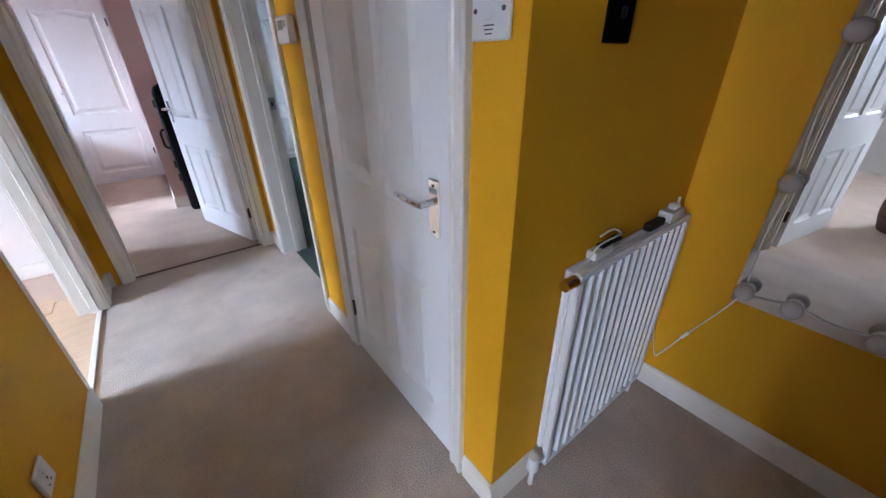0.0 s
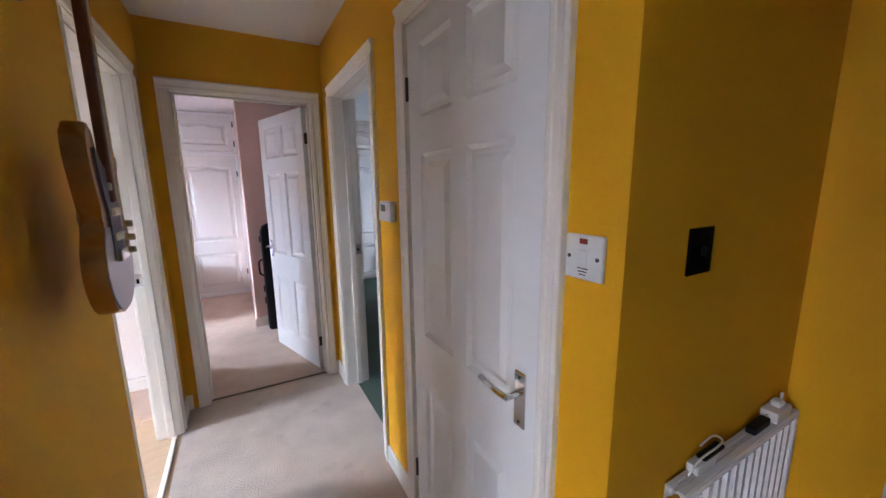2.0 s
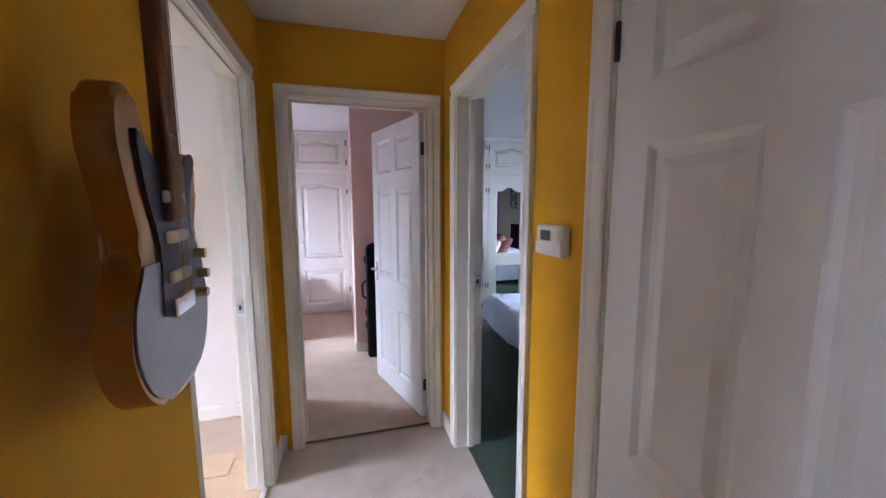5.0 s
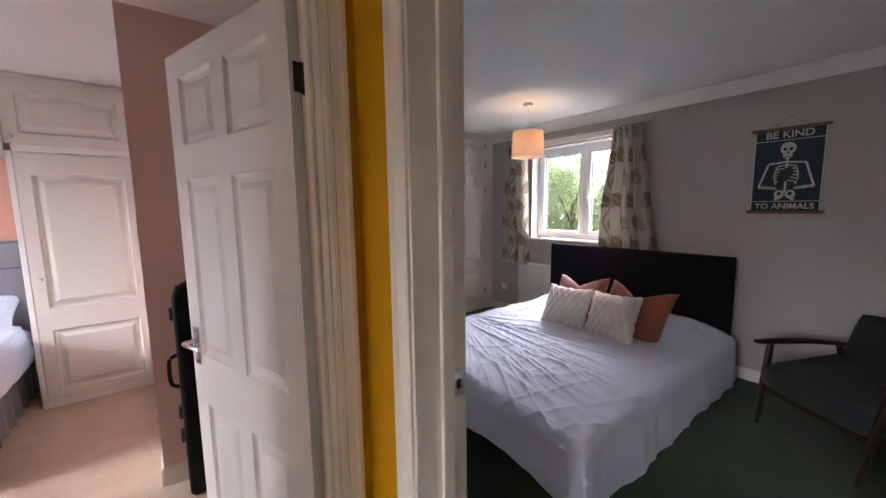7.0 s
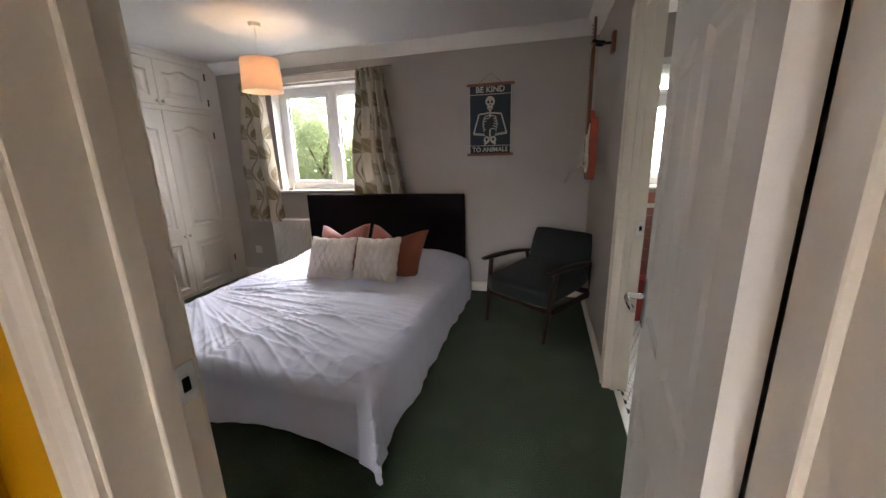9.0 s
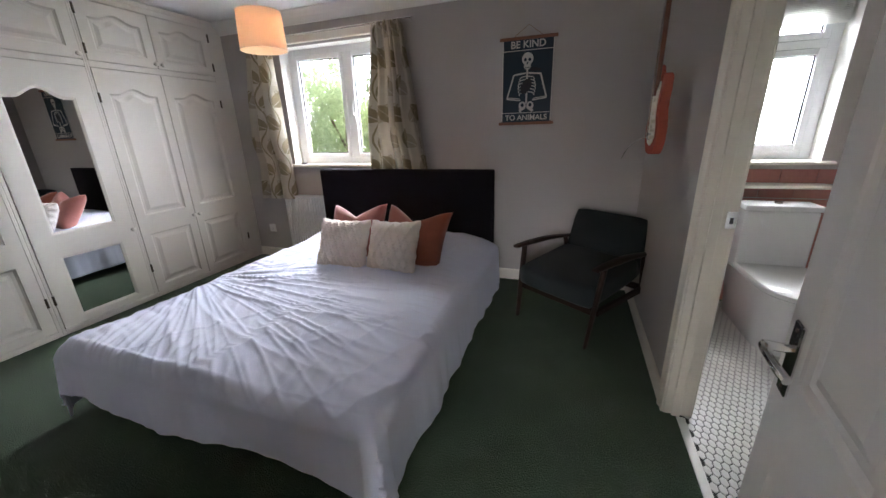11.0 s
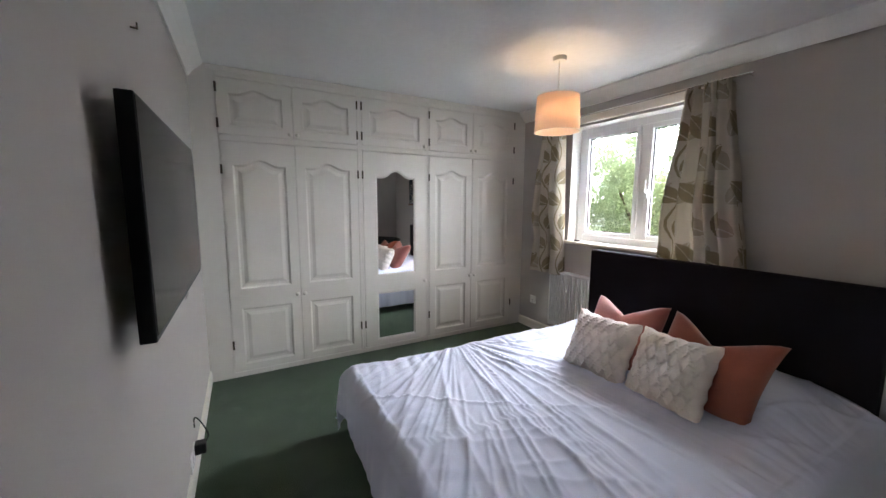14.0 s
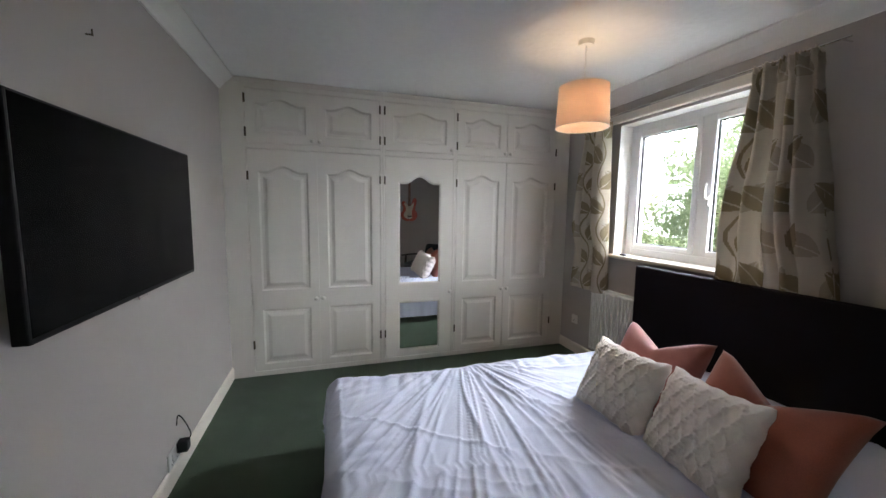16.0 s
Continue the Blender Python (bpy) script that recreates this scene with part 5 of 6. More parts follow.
socket("wall_socket", pose(1.135, 4.60, 0.135, 0, 0, 90), "white double socket low on the grey wall")
bm = bmesh.new()
box(bm, -0.025, 0.025, -0.05, 0, -0.028, 0.028, 0.008, 2)
tube(bm, smooth_path([(0, -0.045, 0.02), (0, -0.06, 0.06), (0, -0.03, 0.14), (0, -0.008, 0.16), (-0.02, -0.008, 0.12)], 5), 0.003, 6)
plug = part("mains_plug", bm, BLACKP)
plug.matrix_world = pose(1.147, 4.63, 0.165, 0, 0, 90)
tagged(plug, "black mains plug with a looped cable in a socket", "plug")
socket("wall_socket", pose(4.21, 5.53, 0.33, 0, 0, -90), "white single socket low on the grey wall", 0.086, 1)
bm = bmesh.new()
rod(bm, (0, 0, 0), (0.02, 0, 0), 0.003, n=8)
rod(bm, (0.018, 0, -0.004), (0.018, 0, 0.018), 0.0025, n=8)
hk = part("picture_hook", bm, HINGE)
hk.matrix_world = pose(1.135, 4.17, 1.955)
tagged(hk, "small dark metal picture hook in the grey wall", "hook")

# ---- hall ----
hr = radiator("radiator", pose(1.772, 0.728, 0.065, 0, 0, 180), 0.595, 0.715, 0.045, 14, "white ribbed radiator on the yellow alcove wall")
bm = bmesh.new()
rod(bm, (0.595, 0.03, 0.695), (0.635, 0.03, 0.695), 0.016, 0.014, 14)
part("valve_cap", bm, CHROME, hr, "chrome and white valve cap", True)
bm = bmesh.new()
rod(bm, (0.595, 0.03, 0.04), (0.640, 0.03, 0.04), 0.011, n=12)
rod(bm, (0.640, 0.03, 0.02), (0.640, 0.03, 0.075), 0.019, 0.016, 14)
rod(bm, (0.640, 0.03, -0.06), (0.640, 0.03, 0.02), 0.008, n=10)
part("lower_valve", bm, WHITEP, hr, "white radiator valve and pipe", True)
bm = bmesh.new()
rod(bm, (0.04, 0.03, -0.06), (0.04, 0.03, 0.02), 0.008, n=10)
part("foot_pipe", bm, WHITEP, hr)

ad = thing("plug_adaptor", pose(1.665, 0.705, 0.785), "white plug adaptor with cables resting on the radiator", "adaptor")
bm = bmesh.new()
box(bm, -0.045, 0.045, -0.02, 0.02, 0.0, 0.032, 0.005, 2)
part("adaptor_body", bm, WHITEP, ad)
bm = bmesh.new()
box(bm, -0.012, 0.018, -0.012, 0.012, 0.032, 0.05, 0.004)
box(bm, 0.026, 0.032, -0.003, 0.003, 0.03, 0.062)
part("plug_top", bm, WHITEP, ad)
bm = bmesh.new()
tube(bm, smooth_path([(-0.04, 0, 0.02), (-0.08, 0.01, 0.01), (-0.10, 0.0, -0.008), (-0.07, -0.008, 0.012), (-0.12, 0.005, -0.004)], 6), 0.003, 6)
part("cable", bm, WHITEP, ad, "white cable")
bm = bmesh.new()
box(bm, -0.15, -0.06, -0.012, 0.012, 0.0, 0.022, 0.006, 2)
part("black_plug", bm, BLACKP, ad, "black plug")
cb = thing("coiled_charger", pose(1.30, 0.71, 0.784), "white charger and black plug tucked behind the radiator", "charger")
bm = bmesh.new()
box(bm, -0.05, 0.03, -0.014, 0.014, 0.0, 0.024, 0.006, 2)
part("charger", bm, WHITEP, cb)
bm = bmesh.new()
box(bm, -0.02, 0.07, -0.012, 0.01, 0.022, 0.034, 0.004)
part("plug", bm, BLACKP, cb, "black plug")
bm = bmesh.new()
tube(bm, smooth_path([(-0.06, 0, 0.0), (-0.04, -0.01, 0.04), (0.03, -0.012, 0.045), (0.08, 0, 0.035), (0.05, 0.008, 0.052), (-0.01, 0.006, 0.05)], 6), 0.0025, 6)
part("cable", bm, WHITEP, cb, "white cable")

lm = thing("mirror", pose(1.838, 0.170, 0.518), "frameless wall mirror with stuck-on globe bulbs and a cord", "mirror")
bm = bmesh.new()
box(bm, -0.006, 0.0, -0.35, 0.35, 0.0, 1.15, 0.001)
part("mirror_glass", bm, MIRROR, lm, "silver mirror glass")
BULBS = [(0.32, 0.055), (0.205, 0.055), (0.03, 0.05), (-0.16, 0.05), (-0.31, 0.055), (0.325, 0.40), (0.325, 0.75), (0.30, 1.10), (-0.32, 0.40), (-0.32, 0.75), (-0.30, 1.10), (0.0, 1.10)]
for by, bz in BULBS:
    bm = bmesh.new()
    rod(bm, (-0.006, by, bz), (-0.018, by, bz), 0.022, 0.018, 14)
    base = part("bulb_base", bm, WHITEP, lm)
    bm = bmesh.new()
    ball(bm, (-0.040, by, bz), 0.026, 1, 1, 1, 16, 10)
    part("globe_bulb", bm, BULBG, base, "unlit pearl globe bulb", True)
bm = bmesh.new()
order = [BULBS[i] for i in (7, 6, 5, 0, 1, 2, 3, 4, 8, 9, 10)]
pts = []
for (y0, z0), (y1, z1) in zip(order, order[1:]):
    pts += [(-0.010, y0, z0), (-0.012, (y0 + y1) / 2 + (0.01 if abs(y0 - y1) < 0.1 else 0), (z0 + z1) / 2 - (0.012 if abs(y0 - y1) > 0.1 else 0))]
tube(bm, smooth_path(pts, 4), 0.002, 6)
part("light_cord", bm, WHITEP, lm, "thin white light cord")
bm = bmesh.new()
tube(bm, smooth_path([(1.79, 0.722, 0.52), (1.812, 0.718, 0.42), (1.826, 0.705, 0.30), (1.834, 0.675, 0.165), (1.834, 0.655, 0.18), (1.834, 0.60, 0.31), (1.834, 0.53, 0.46), (1.826, 0.492, 0.56)], 6), 0.0025, 6)
wr = part("hanging_cable", bm, WHITEP)
tagged(wr, "thin white cable from the radiator to the mirror lights", "cable")
bm = bmesh.new()
box(bm, -0.007, 0.007, -0.02, 0.02, -0.006, 0.006, 0.003)
isw = part("inline_switch", bm, WHITEP, wr)
isw.matrix_basis = pose(1.834, 0.60, 0.31, -66, 0, 0)

sp = thing("fused_switch", pose(0.99, 0.812, 1.291, 0, 0, -90), "white fused switch plate with a small red light", "switch")
boxpart("plate", (-0.043, 0.043, -0.012, -0.001, -0.043, 0.043), WHITEP, sp, "", 0.003)
boxpart("rocker", (-0.010, 0.010, -0.016, -0.012, -0.014, 0.016), WHITEP, sp, "", 0.002)
boxpart("indicator", (-0.009, 0.009, -0.0135, -0.0118, 0.026, 0.036), NEON, sp, "dark red indicator", 0.0005)
for i in range(3):
    boxpart("print_line", (-0.012 + 0.002 * i, 0.012 - 0.002 * i, -0.0126, -0.0118, -0.022 - 0.006 * i, -0.020 - 0.006 * i), INK, sp, "", 0)
for s in (-1, 1):
    bm = bmesh.new()
    rod(bm, (s * 0.032, -0.0118, 0), (s * 0.032, -0.0135, 0), 0.004, n=10)
    part("screw", bm, HINGE, sp)

bs = thing("blank_plate", pose(1.223, 0.735, 1.292), "black nickel wall plate with one small toggle", "switch")
boxpart("plate", (-0.043, 0.043, -0.008, -0.001, -0.048, 0.048), SCREEN, bs, "", 0.002)
boxpart("toggle", (-0.004, 0.004, -0.016, -0.008, -0.009, 0.009), BLACKP, bs, "", 0.002)

th = thing("thermostat", pose(0.99, 1.835, 1.32, 0, 0, -90), "white programmable room thermostat with a grey display", "thermostat")
boxpart("case", (-0.068, 0.068, -0.030, -0.001, -0.043, 0.043), WHITEP, th, "", 0.006)
boxpart("display", (-0.040, 0.012, -0.0308, -0.0298, 0.000, 0.029), LCD, th, "grey display", 0)
boxpart("flap", (-0.066, 0.066, -0.0315, -0.0298, -0.041, -0.006), WHITEP, th, "", 0.001)
for i, (bx, bz) in enumerate(((0.024, 0.022), (0.038, 0.022), (0.024, 0.010), (0.038, 0.010))):
    boxpart("button", (bx - 0.005, bx + 0.005, -0.0325, -0.0298, bz - 0.004, bz + 0.004), IVORY, th, "", 0.001)

socket("wall_socket", pose(0.0, 1.41, 0.262, 0, 0, 90), "white socket low on the yellow wall", 0.086, 1)

pic = thing("framed_poster", pose(0.0, 1.083, 1.568, 0, 0, 90) @ Matrix.Diagonal((0.91, 1, 1, 1)), "white framed ochre poster of a black cat", "picture")
PW, PH = 0.182, 0.215
bm = bmesh.new()
for d in ((-PW, -PW + 0.022, -PH, PH), (PW - 0.022, PW, -PH, PH), (-PW + 0.022, PW - 0.022, -PH, -PH + 0.022), (-PW + 0.022, PW - 0.022, PH - 0.022, PH)):
    box(bm, d[0], d[1], -0.030, -0.001, d[2], d[3], 0.002)
part("picture_frame", bm, WHITEP, pic, "plain white box frame")
boxpart("print", (-PW + 0.022, PW - 0.022, -0.014, -0.002, -PH + 0.022, PH - 0.022), PAPER, pic, "ochre print", 0)
boxpart("red_band", (-0.155, 0.155, -0.0150, -0.0140, -0.175, -0.085), REDP, pic, "red band", 0)
for d in ((-0.160, 0.160, -0.193, -0.186), (-0.160, -0.154, -0.186, 0.193), (0.154, 0.160, -0.186, 0.193)):
    boxpart("dark_border", (d[0], d[1], -0.0150, -0.0140, d[2], d[3]), REDP, pic, "", 0)
catline = [(-0.09, -0.09), (-0.10, -0.02), (-0.098, 0.045), (-0.085, 0.075), (-0.06, 0.07), (-0.045, 0.085), (-0.045, 0.115), (-0.055, 0.145), (-0.035, 0.130), (-0.012, 0.130), (0.005, 0.120), (0.003, 0.09), (0.0, 0.06), (0.010, 0.03), (-0.002, -0.01), (0.0, -0.06), (0.012, -0.082), (-0.02, -0.085), (-0.06, -0.085)]
bm = bmesh.new()
prism(bm, [(x, z) for x, z in catline], -0.0158, -0.0152)
tube(bm, smooth_path([(-0.085, -0.0156, -0.07), (-0.088, -0.0156, -0.11), (-0.070, -0.0156, -0.142), (-0.035, -0.0156, -0.150), (-0.012, -0.0156, -0.130), (-0.018, -0.0156, -0.108), (-0.034, -0.0156, -0.112)], 5), 0.0075, 6)
part("cat_shape", bm, INK, pic, "black cat shape")
bm = bmesh.new()
for k in range(20):
    a0, a1 = k * math.tau / 20, (k + 1) * math.tau / 20
    bm.faces.new([bm.verts.new((-0.02 + r * math.cos(a), -0.0146, 0.125 + r * math.sin(a))) for a, r in ((a0, 0.050), (a1, 0.050), (a1, 0.058), (a0, 0.058))])
part("ring_print", bm, REDP, pic)
for x0, x1, z0, z1, mt in ((-0.06, 0.12, 0.172, 0.188, INK), (0.03, 0.15, 0.002, 0.010, REDP), (0.03, 0.14, -0.016, -0.008, REDP), (0.03, 0.15, -0.034, -0.026, REDP), (0.03, 0.145, -0.054, -0.044, REDP)):
    boxpart("letter_bar", (x0, x1, -0.0150, -0.0141, z0, z1), mt, pic, "", 0)

text_part("Chat", 0.060, INK, pic, pose(0.085, -0.0148, 0.092, 90, 0, 0))
text_part("Noir", 0.056, INK, pic, pose(0.090, -0.0148, 0.040, 90, 0, 0))

# ---- study ----
sh = thing("wall_shelf", pose(-0.66, 3.53, 1.165), "white box shelf with books inside and on top", "shelf")
SW, SD, SH = 0.9, 0.235, 0.375
for nm, d in (("side_board", (-0.02, 0, -SD, 0, 0, SH)), ("side_board", (-SW, -SW + 0.02, -SD, 0, 0, SH)), ("top_board", (-SW + 0.02, -0.02, -SD, 0, SH - 0.02, SH)), ("bottom_board", (-SW + 0.02, -0.02, -SD, 0, 0, 0.02)), ("back_board", (-SW + 0.02, -0.02, -0.012, 0, 0.02, SH - 0.02))):
    boxpart(nm, d, WHITEP, sh, "", 0.002)
rnd = random.Random(4)
x = -0.70
for k in range(18):
    w, h, d = rnd.uniform(0.016, 0.036), rnd.uniform(0.18, 0.27), rnd.uniform(0.12, 0.17)
    if x - w < -1.5:
        break
    b = thing("book", pose(x - w / 2, 3.53 - SD + 0.03 + d / 2, 1.1855), "paperback book standing upright on the white shelf", "book", "books on the study shelf")
    mt = BOOKS[rnd.randrange(6)]
    boxpart("cover", (-w / 2, w / 2, -d / 2, d / 2, 0, h), mt, b, "", 0.002)
    boxpart("title_bar", (-w * 0.25, w * 0.25, -d / 2 - 0.0006, -d / 2, h * 0.35, h * 0.8), BOOKS[3], b, "pale title bar", 0)
    x -= w + 0.002
zz = 1.5405
for k, (w, d, h, c) in enumerate(((0.24, 0.17, 0.040, 3), (0.25, 0.18, 0.018, 1), (0.23, 0.16, 0.028, 1), (0.21, 0.15, 0.012, 5), (0.20, 0.14, 0.022, 3), (0.19, 0.13, 0.03, 2))):
    b = thing("book", pose(-0.86 - 0.01 * (k % 3), 3.40, zz, 0, 0, 3 - 2 * k), "book lying in a pile on the shelf", "book", "pile of books")
    boxpart("cover", (-w / 2, w / 2, -d / 2, d / 2, 0, h), BOOKS[c], b, "", 0.002)
    boxpart("pages", (-w / 2 + 0.003, w / 2 + 0.0008, -d / 2 - 0.0008, d / 2 - 0.004, 0.003, h - 0.003), BOOKS[3], b, "cream page edges", 0)
    zz += h + 0.0005

# ---- guest room ----
GY = 5.9
gw = thing("fitted_wardrobe", pose(0.1, GY, 0), "white fitted wardrobe beside the guest bed", "wardrobe", "guest room cupboards")
bm = bmesh.new()
box(bm, -0.33, -0.30, 0, 0.58, 0, 1.84, 0.002)
box(bm, -0.30, 0.36, 0.02, 0.58, 0, H - 0.004)
box(bm, 0.335, 0.368, 0, 0.02, 0, H - 0.004, 0.002)
box(bm, -0.30, 0.335, 0, 0.02, 0, 0.05, 0.002)
box(bm, -0.30, 0.335, 0, 0.02, 1.835, 1.885, 0.002)
part("carcass", bm, DOORW, gw)
arched_door(gw, -0.295, 0.332, 0.055, 1.83, -0.006, ((0.12, 0.575, 0), (0.74, 1.68, 0.028)), (-0.245, 0.95), [(0.333, 0.3), (0.333, 1.6)])
arched_door(gw, -0.325, 0.332, 1.888, 2.32, -0.006, ((1.96, 2.22, 0.025),), (-0.29, 1.93), [(0.333, 1.98), (0.333, 2.22)], False, "top_door")
gb = thing("bridging_cupboard", pose(-1.1, GY, 1.84), "white overhead cupboards bridging the guest bed", "cupboard", "guest room cupboards")
boxpart("carcass", (-0.88, 0.868, 0.0, 0.58, 0, H - 1.844), DOORW, gb, "", 0.002)
for k in range(3):
    x0 = -0.87 + k * 0.58
    arched_door(gb, x0 + 0.003, x0 + 0.573, 0.048, 0.48, -0.022, ((0.12, 0.36, 0.04),), (x0 + (0.53 if k % 2 == 0 else 0.05), 0.09), [])
gbed = thing("guest_bed", pose(-0.95, 6.45, 0), "guest bed with a grey headboard and grey valance", "bed")
boxpart("headboard", (-0.75, 0.69, -0.09, 0.0, 0.2, 1.21), GREYF, gbed, "grey padded headboard", 0.02)
boxpart("headboard_seam", (-0.74, 0.68, -0.094, -0.09, 1.0, 1.006), NAVY, gbed, "", 0)
boxpart("mattress", (-0.70, 0.62, -1.55, -0.1, 0.3, 0.52), DUVET, gbed, "", 0.03)
bm = bmesh.new()
N = 120
prev = None
for k in range(N + 1):
    u = k / N
    per = u * 3.6
    if per < 1.45:
        p, nrm = Vector((0.60, -0.1 - per, 0)), Vector((1, 0, 0))
    elif per < 2.75:
        p, nrm = Vector((0.60 - (per - 1.45), -1.55, 0)), Vector((0, -1, 0))
    else:
        p, nrm = Vector((-0.70, -1.55 + (per - 2.75), 0)), Vector((-1, 0, 0))
    w = 0.018 * math.sin(per * 42) + 0.02
    a = bm.verts.new(p + nrm * w + Vector((0, 0, 0.015)))
    b = bm.verts.new(p + nrm * w * 0.3 + Vector((0, 0, 0.36)))
    if prev:
        bm.faces.new((prev[0], a, b, prev[1]))
    prev = (a, b)
vl = part("valance", bm, GREYF, gbed, "pleated grey valance", True)
vl.modifiers.new("thick", "SOLIDIFY").thickness = 0.003
bm = bmesh.new()
NX, NY = 60, 60
for i in range(NX + 1):
    for j in range(NY + 1):
        u, v = -0.86 + 1.66 * i / NX, -1.68 + 1.45 * j / NY
        over = max(0, u - 0.60) + max(0, -0.70 - u)
        ov2 = max(0, -1.5 - v)
        z = 0.575 - 1.25 * over - 1.25 * ov2 + 0.02 * noise.noise((u * 5, v * 5, 1)) - 0.0
        bm.verts.new((min(u, 0.60 + 0.35 * (u - 0.60)) if u > 0.6 else max(u, -0.70), max(v, -1.55 - 0.2 * ov2), z))
bm.verts.ensure_lookup_table()
for i in range(NX):
    for j in range(NY):
        k = i * (NY + 1) + j
        bm.faces.new((bm.verts[k], bm.verts[k + 1], bm.verts[k + NY + 2], bm.verts[k + NY + 1]))
gd = part("guest_duvet", bm, DUVET, None, smooth=True)
gd.matrix_world = pose(-0.95, 6.45, 0)
gd.modifiers.new("thick", "SOLIDIFY").thickness = 0.02
tagged(gd, "white duvet spread over the guest bed", "duvet")
pl = cushion("pillow", pose(-0.66, 6.24, 0.66, -55, 0, 0), 0.62, 0.42, 0.16, DUVET, "plump white pillow on the guest bed")
pl["category"], pl["group"] = "pillow", "pillows on the guest bed"
kc = thing("instrument_case", pose(0.70, 4.30, 0, -4, 0, 0), "tall black instrument case standing against the wall", "case")
bm = bmesh.new()
outl = [(-0.13, 0.02), (-0.11, 0.0), (0.13, 0.0), (0.15, 0.02), (0.15, 1.0), (0.13, 1.05), (0.08, 1.075), (-0.06, 1.075), (-0.11, 1.05), (-0.13, 1.0)]
prism(bm, outl, -0.07, 0.07, 0.02, 3)
part("shell", bm, BLACKP, kc, smooth=True)
for z in (0.30, 0.42, 0.92):
    boxpart("latch", (-0.145, -0.128, -0.02, 0.02, z - 0.03, z + 0.03), HINGE, kc, "dark metal latch", 0.003)
bm = bmesh.new()
tube(bm, smooth_path([(-0.13, -0.03, 0.56), (-0.16, -0.03, 0.58), (-0.165, -0.03, 0.64), (-0.16, -0.03, 0.70), (-0.13, -0.03, 0.72)], 4), 0.009, 8)
part("carry_handle", bm, BLACKP, kc)

# ---- front room ----
bk = thing("basket", pose(-1.15, 0.12, 0), "round brown wicker basket on the beige carpet", "basket")
bm = bmesh.new()
for k in range(14):
    z = 0.012 + k * 0.022
    r = 0.19 + 0.03 * math.sin(k / 13 * math.pi * 0.8)
    tube(bm, [(r * math.cos(a * math.tau / 28), r * math.sin(a * math.tau / 28), z + 0.003 * (a % 2)) for a in range(29)], 0.012, 6)
rod(bm, (0, 0, 0), (0, 0, 0.01), 0.19, n=28)
part("weave", bm, BASKET, bk)

# ---- bathroom ----
wc = thing("toilet", pose(4.04, 1.13, 0, 0, 0, 90), "white close-coupled toilet with the lid shut", "toilet")


def dshape(L, w, n=20):
    """Outline of a rounded seat, from its straight back at y 0 to its front at y L."""
    pts = [(-w / 2, 0.0)]
    for k in range(n + 1):
        a = math.pi - k * math.pi / n
        pts.append((w / 2 * math.cos(a), L - w * 0.62 + w * 0.62 * math.sin(a)))
    return pts + [(w / 2, 0.0)]


def loft(bm, rings):
    vs = [[bm.verts.new(p) for p in r] for r in rings]
    n = len(vs[0])
    for a, b in zip(vs, vs[1:]):
        for k in range(n):
            bm.faces.new((a[k], a[(k + 1) % n], b[(k + 1) % n], b[k]))
    bm.faces.new(vs[0][::-1])
    bm.faces.new(vs[-1])


bm = bmesh.new()
rings = []
for z, L, w in ((0.0, 0.60, 0.27), (0.02, 0.61, 0.275), (0.12, 0.63, 0.29), (0.24, 0.68, 0.325), (0.34, 0.715, 0.355), (0.385, 0.725, 0.365)):
    rings.append([(x, y, z) for x, y in dshape(L, w)])
loft(bm, rings)
part("pan", bm, CERAMIC, wc, smooth=True)
bm = bmesh.new()
loft(bm, [[(x, y + 0.17, z) for x, y in dshape(L, w)] for z, L, w in ((0.388, 0.545, 0.36), (0.392, 0.56, 0.375), (0.415, 0.56, 0.375), (0.425, 0.54, 0.36))])
part("seat_lid", bm, CERAMIC, wc, smooth=True)
bm = bmesh.new()
box(bm, -0.19, 0.19, 0.0, 0.175, 0.386, 0.775, 0.018, 3)
part("cistern", bm, CERAMIC, wc, smooth=True)
bm = bmesh.new()
box(bm, -0.20, 0.20, -0.005, 0.185, 0.775, 0.812, 0.012, 3)
lid = part("cistern_lid", bm, CERAMIC, wc, smooth=True)
bm = bmesh.new()
rod(bm, (0, 0.09, 0.812), (0, 0.09, 0.82), 0.022, 0.02, 16)
part("flush_button", bm, CHROME, lid, "chrome flush button", True)
wc.matrix_world = pose(4.04, 1.13, 0, 0, 0, 90)
lg = boxpart("bathroom_shelf", (4.055, 4.20, 0.80, 1.68, 0.885, 0.907), GLOSS, None, "", 0.006)
tagged(lg, "white painted ledge behind the toilet", "shelf")
bin_ = thing("pedal_bin", pose(3.86, 1.52, 0), "small red plastic bin on the tiled floor", "bin")
bm = bmesh.new()
rod(bm, (0, 0, 0), (0, 0, 0.36), 0.10, 0.115, 24)
part("bucket", bm, REDB, bin_, smooth=True)
bm = bmesh.new()
rod(bm, (0, 0, 0.36), (0, 0, 0.39), 0.12, 0.10, 24)
part("lid", bm, REDB, bin_, smooth=True)
bl = thing("slatted_blind", pose(4.30, 1.225, 2.04), "white slatted blind pulled up at the bathroom window", "blind")
boxpart("headrail", (-0.02, 0.02, -0.36, 0.36, -0.03, 0.0), WHITEP, bl, "", 0.002)
for k in range(14):
    boxpart("slat", (-0.02, 0.02, -0.36, 0.36, -0.04 - k * 0.010, -0.037 - k * 0.010), WHITEP, bl, "", 0)
br = thing("toilet_brush", pose(4.0, 0.78, 0), "dark toilet brush in its holder beside the toilet", "toilet brush")
bm = bmesh.new()
rod(bm, (0, 0, 0), (0, 0, 0.16), 0.05, 0.055, 18)
part("holder", bm, BLACKP, br, smooth=True)
bm = bmesh.new()
rod(bm, (0, 0, 0.14), (0, 0, 0.42), 0.008, n=10)
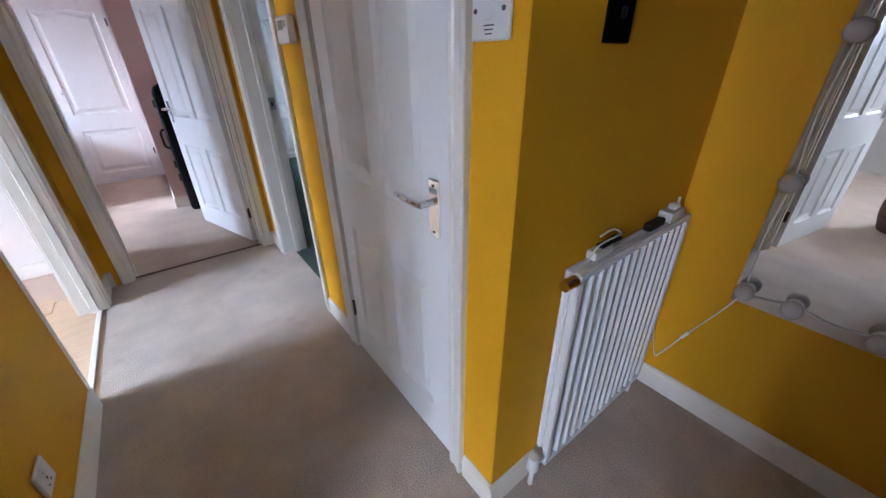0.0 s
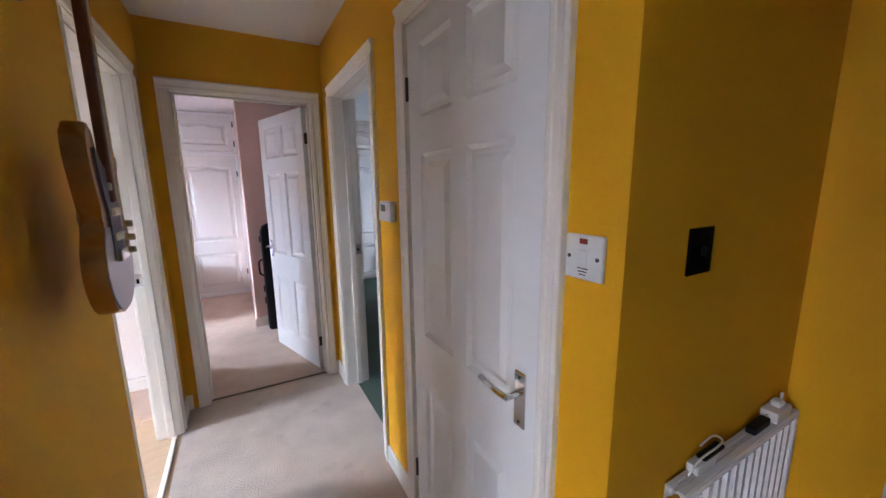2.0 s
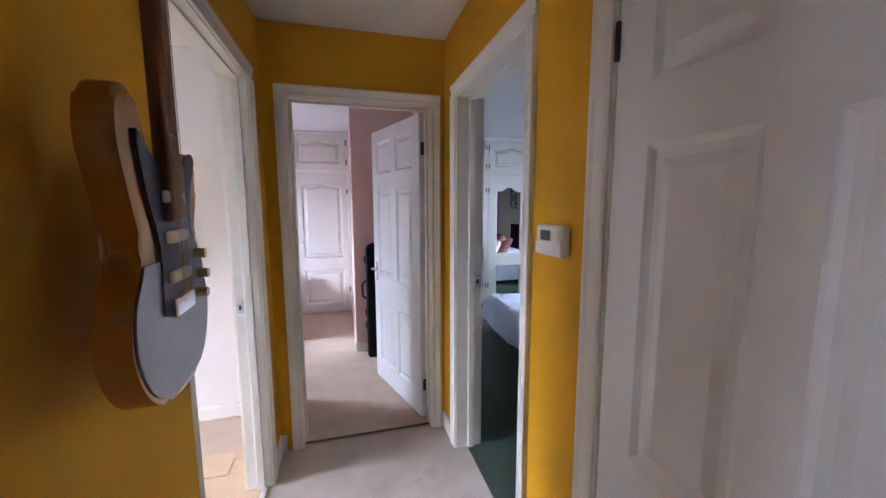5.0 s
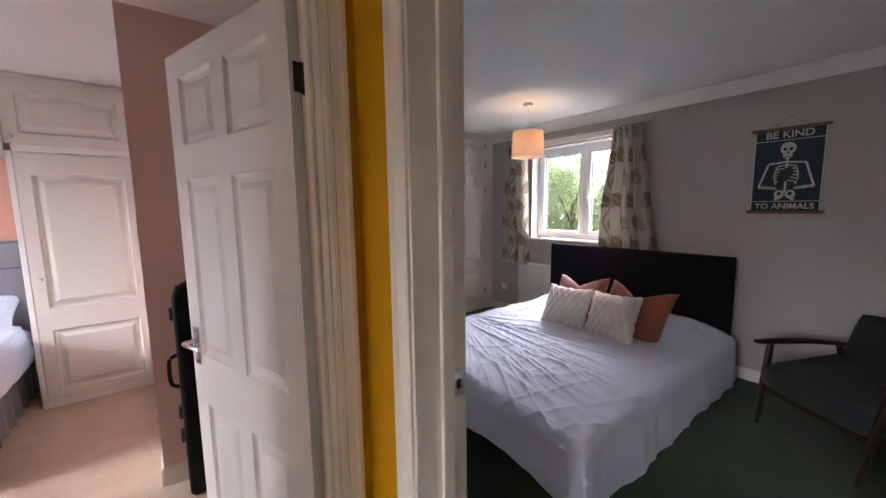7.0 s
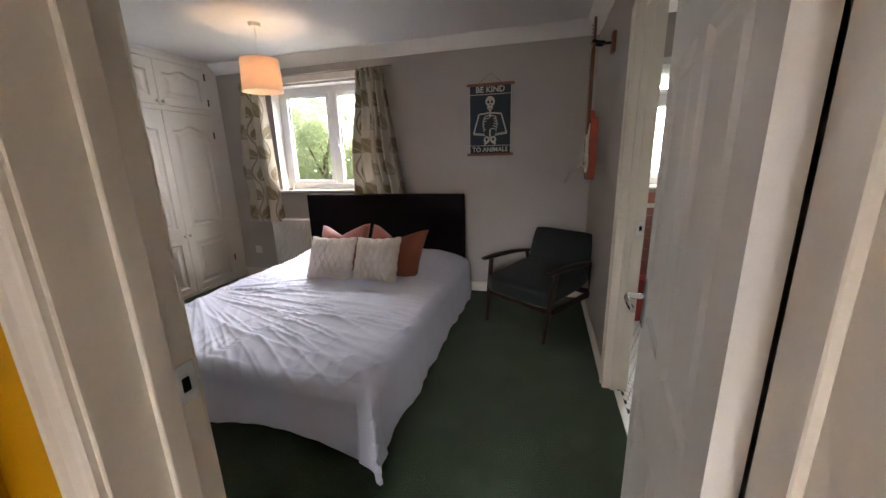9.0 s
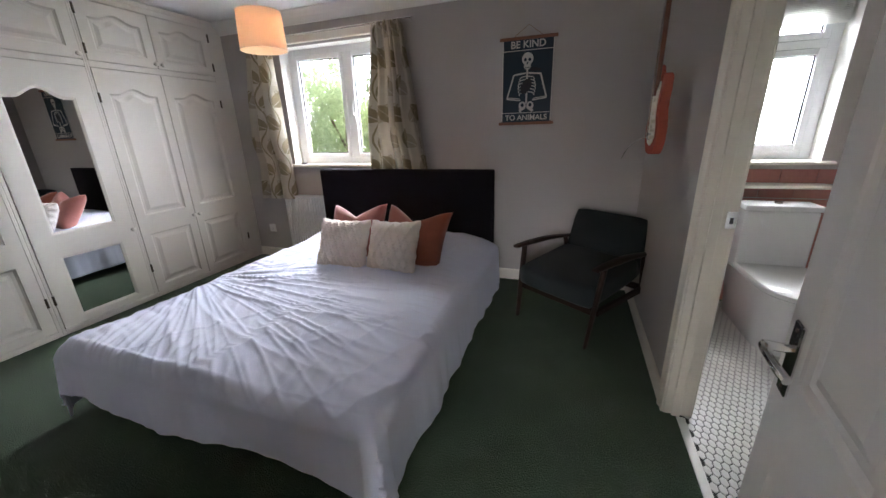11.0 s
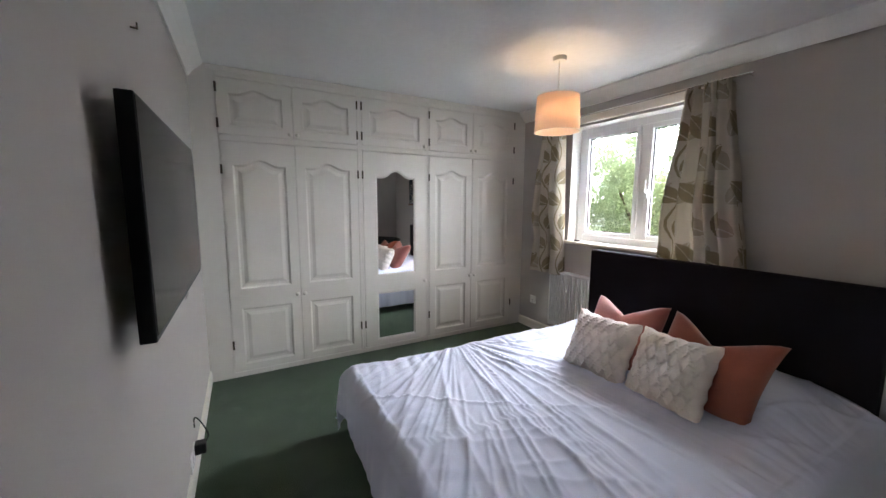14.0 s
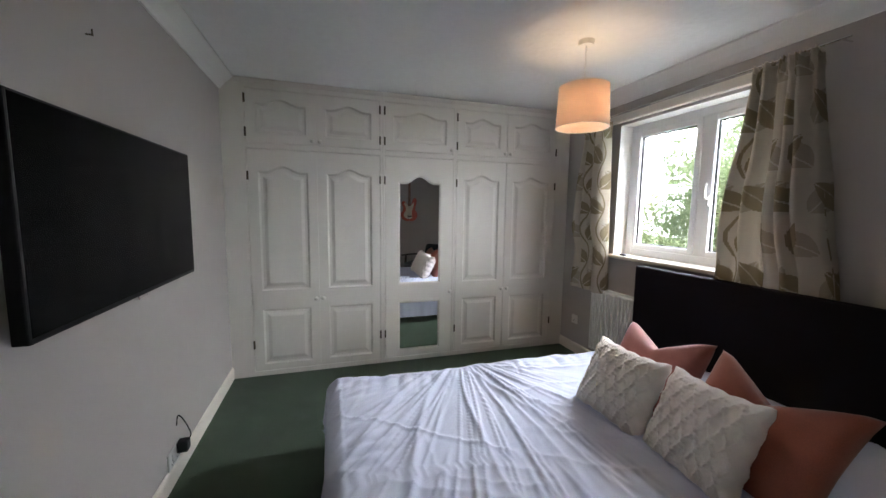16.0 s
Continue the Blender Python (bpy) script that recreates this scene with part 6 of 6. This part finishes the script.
part("handle", bm, CHROME, br, "chrome handle")

# ---- outside ----
structure(slab("ground", -150, 260, -150, 150, -2.9, -2.8, GRASS, "mown green lawn below the window", "ground"), "mown green lawn below the window", "ground")


def foliage(name, spots, size, n, mat, label, seed, m=None):
    """Many small leaves gathered in uneven clumps."""
    rr = random.Random(seed)
    vs, fs = [], []
    for cx, cy, cz, r in spots:
        for k in range(n):
            d = Vector((rr.gauss(0, 1), rr.gauss(0, 1), rr.gauss(0, 1))).normalized() * r * rr.uniform(0.55, 1.08) ** 0.6
            c = Vector((cx, cy, cz)) + d
            a = Vector((rr.gauss(0, 1), rr.gauss(0, 1), rr.gauss(0, 1))).normalized() * size * rr.uniform(0.6, 1.3)
            b = a.cross(Vector((rr.gauss(0, 1), rr.gauss(0, 1), rr.gauss(0, 1)))).normalized() * size * 0.45
            i = len(vs)
            vs += [c - a, c + b, c + a, c - b]
            fs.append((i, i + 1, i + 2, i + 3))
    me = bpy.data.meshes.new(name)
    me.from_pydata([tuple(v) for v in vs], [], fs)
    me.materials.append(mat)
    return new(name, me)


def tree(x, y, h, r, seed):
    rr = random.Random(seed)
    t = thing("tree", pose(x, y, -2.8), "leafy green garden tree with an uneven crown", "tree", "garden trees")
    bm = bmesh.new()
    rod(bm, (0, 0, 0), (0.1, 0.05, h * 0.55), 0.18, 0.09, 12)
    for k in range(6):
        a = rr.uniform(0, math.tau)
        z = h * rr.uniform(0.3, 0.55)
        rod(bm, (0.06, 0.03, z), (r * 0.7 * math.cos(a), r * 0.7 * math.sin(a), z + h * 0.25), 0.06, 0.02, 8)
    part("trunk", bm, BARK, t)
    spots = [(rr.gauss(0, r * 0.5), rr.gauss(0, r * 0.5), h * rr.uniform(0.32, 0.95), r * rr.uniform(0.22, 0.42)) for k in range(40)]
    c = foliage("crown", spots, 0.055, 700, LEAFA, "", seed)
    c.parent = t


tree(13.5, 10.5, 8.0, 2.0, 1)
tree(17.0, 6.8, 6.5, 2.2, 2)
tree(19.0, 14.5, 7.0, 2.6, 3)
bd = slab("backdrop", 60, 60.5, -60, 70, -2.8, 34, mk("bright_overcast_sky", (0.80, 0.89, 1.0), 0.9, 0, 1, 10, 0, emit=18), "bright overcast sky beyond the garden", "sky")
rr = random.Random(8)
hs = foliage("hedge", [(14.0 + rr.uniform(-0.9, 0.9), y * 0.9, -2.5 + rr.uniform(0, 4.3) + 0.4 * math.sin(y * 0.9), rr.uniform(0.5, 0.9)) for y in range(-2, 26) for _ in range(11)], 0.06, 420, LEAFB, "", 9)
tagged(hs, "broad pale green garden hedge below the window", "hedge", kind="stuff")

# ---- tiles and planks ----
floor_bath = bpy.data.objects["floor_bathroom"]
L, W = 0.046, 0.026
hexm = bmesh.new()
hp = [(-L / 2, 0), (-L / 4, -W / 2), (L / 4, -W / 2), (L / 2, 0), (L / 4, W / 2), (-L / 4, W / 2)]
lo = [hexm.verts.new((x, y, 0)) for x, y in hp]
hi = [hexm.verts.new((x * 0.96, y * 0.95, 0.004)) for x, y in hp]
for k in range(6):
    hexm.faces.new((lo[k], lo[(k + 1) % 6], hi[(k + 1) % 6], hi[k]))
hexm.faces.new(hi)
hexmesh = mesh_from("tile", hexm, HEXT)
GX, GYY = L * 0.75 + 0.004, W + 0.004
near, rest = [], []
for i in range(70):
    for j in range(90):
        x, y = 1.97 + i * GX, -0.45 + (j + 0.5 * (i % 2)) * GYY
        if x < 4.18 and y < 1.80:
            near.append((x, y)) if 2.62 < x < 3.10 and y > 1.36 else rest.append((x, y))
near = near[:300]
for x, y in near:
    o = new("tile", hexmesh)
    o.parent = floor_bath
    o.matrix_basis = pose(x, y, -0.004)
vs, fs = [], []
for x, y in rest:
    i = len(vs)
    vs += [(x + a, y + b, -0.004) for a, b in hp] + [(x + a * 0.96, y + b * 0.95, 0.0) for a, b in hp]
    fs += [(i + k, i + (k + 1) % 6, i + 6 + (k + 1) % 6, i + 6 + k) for k in range(6)] + [tuple(range(i + 6, i + 12))]
me = bpy.data.meshes.new("tiles")
me.from_pydata(vs, [], fs)
me.materials.append(HEXT)
tl = new("tiles", me)
tl.parent = floor_bath
tl["kind"] = "stuff"

head_wall = bpy.data.objects["wall_head"]
tb = bmesh.new()
box(tb, 4.199, 4.2095, -0.098, 0.098, 0.003, 0.097, 0.002)
tilem = mesh_from("tile", tb, PINKT)
for r in range(20):
    for c in range(12):
        y = -0.35 + c * 0.2 + (0.1 if r % 2 else 0)
        z = r * 0.1
        if y > 1.76 or (z > 0.93 and 0.72 < y < 1.76):
            continue
        if y < 0.2 or z > 1.5:
            continue
        o = new("tile", tilem)
        o.parent = head_wall
        o.matrix_basis = pose(0, min(y, 1.675), z)

fl = slab("floor_study", -3.05, 0.0, 1.0, 3.53, -0.13, -0.006, OAK, "pale oak laminate study floor", "floor")
pm = bmesh.new()
box(pm, 0, 1.2, 0, 0.19, -0.006, -0.001, 0.0015)
plankm = mesh_from("plank", pm, OAK)
for r in range(13):
    for c in range(-1, 3):
        x0 = -3.05 + c * 1.203 + (r % 3) * 0.4
        if x0 < -3.06 or x0 + 1.2 > -0.02:
            continue
        o = new("plank", plankm)
        o.parent = fl
        o.matrix_basis = pose(x0, 1.01 + r * 0.1925, 0)
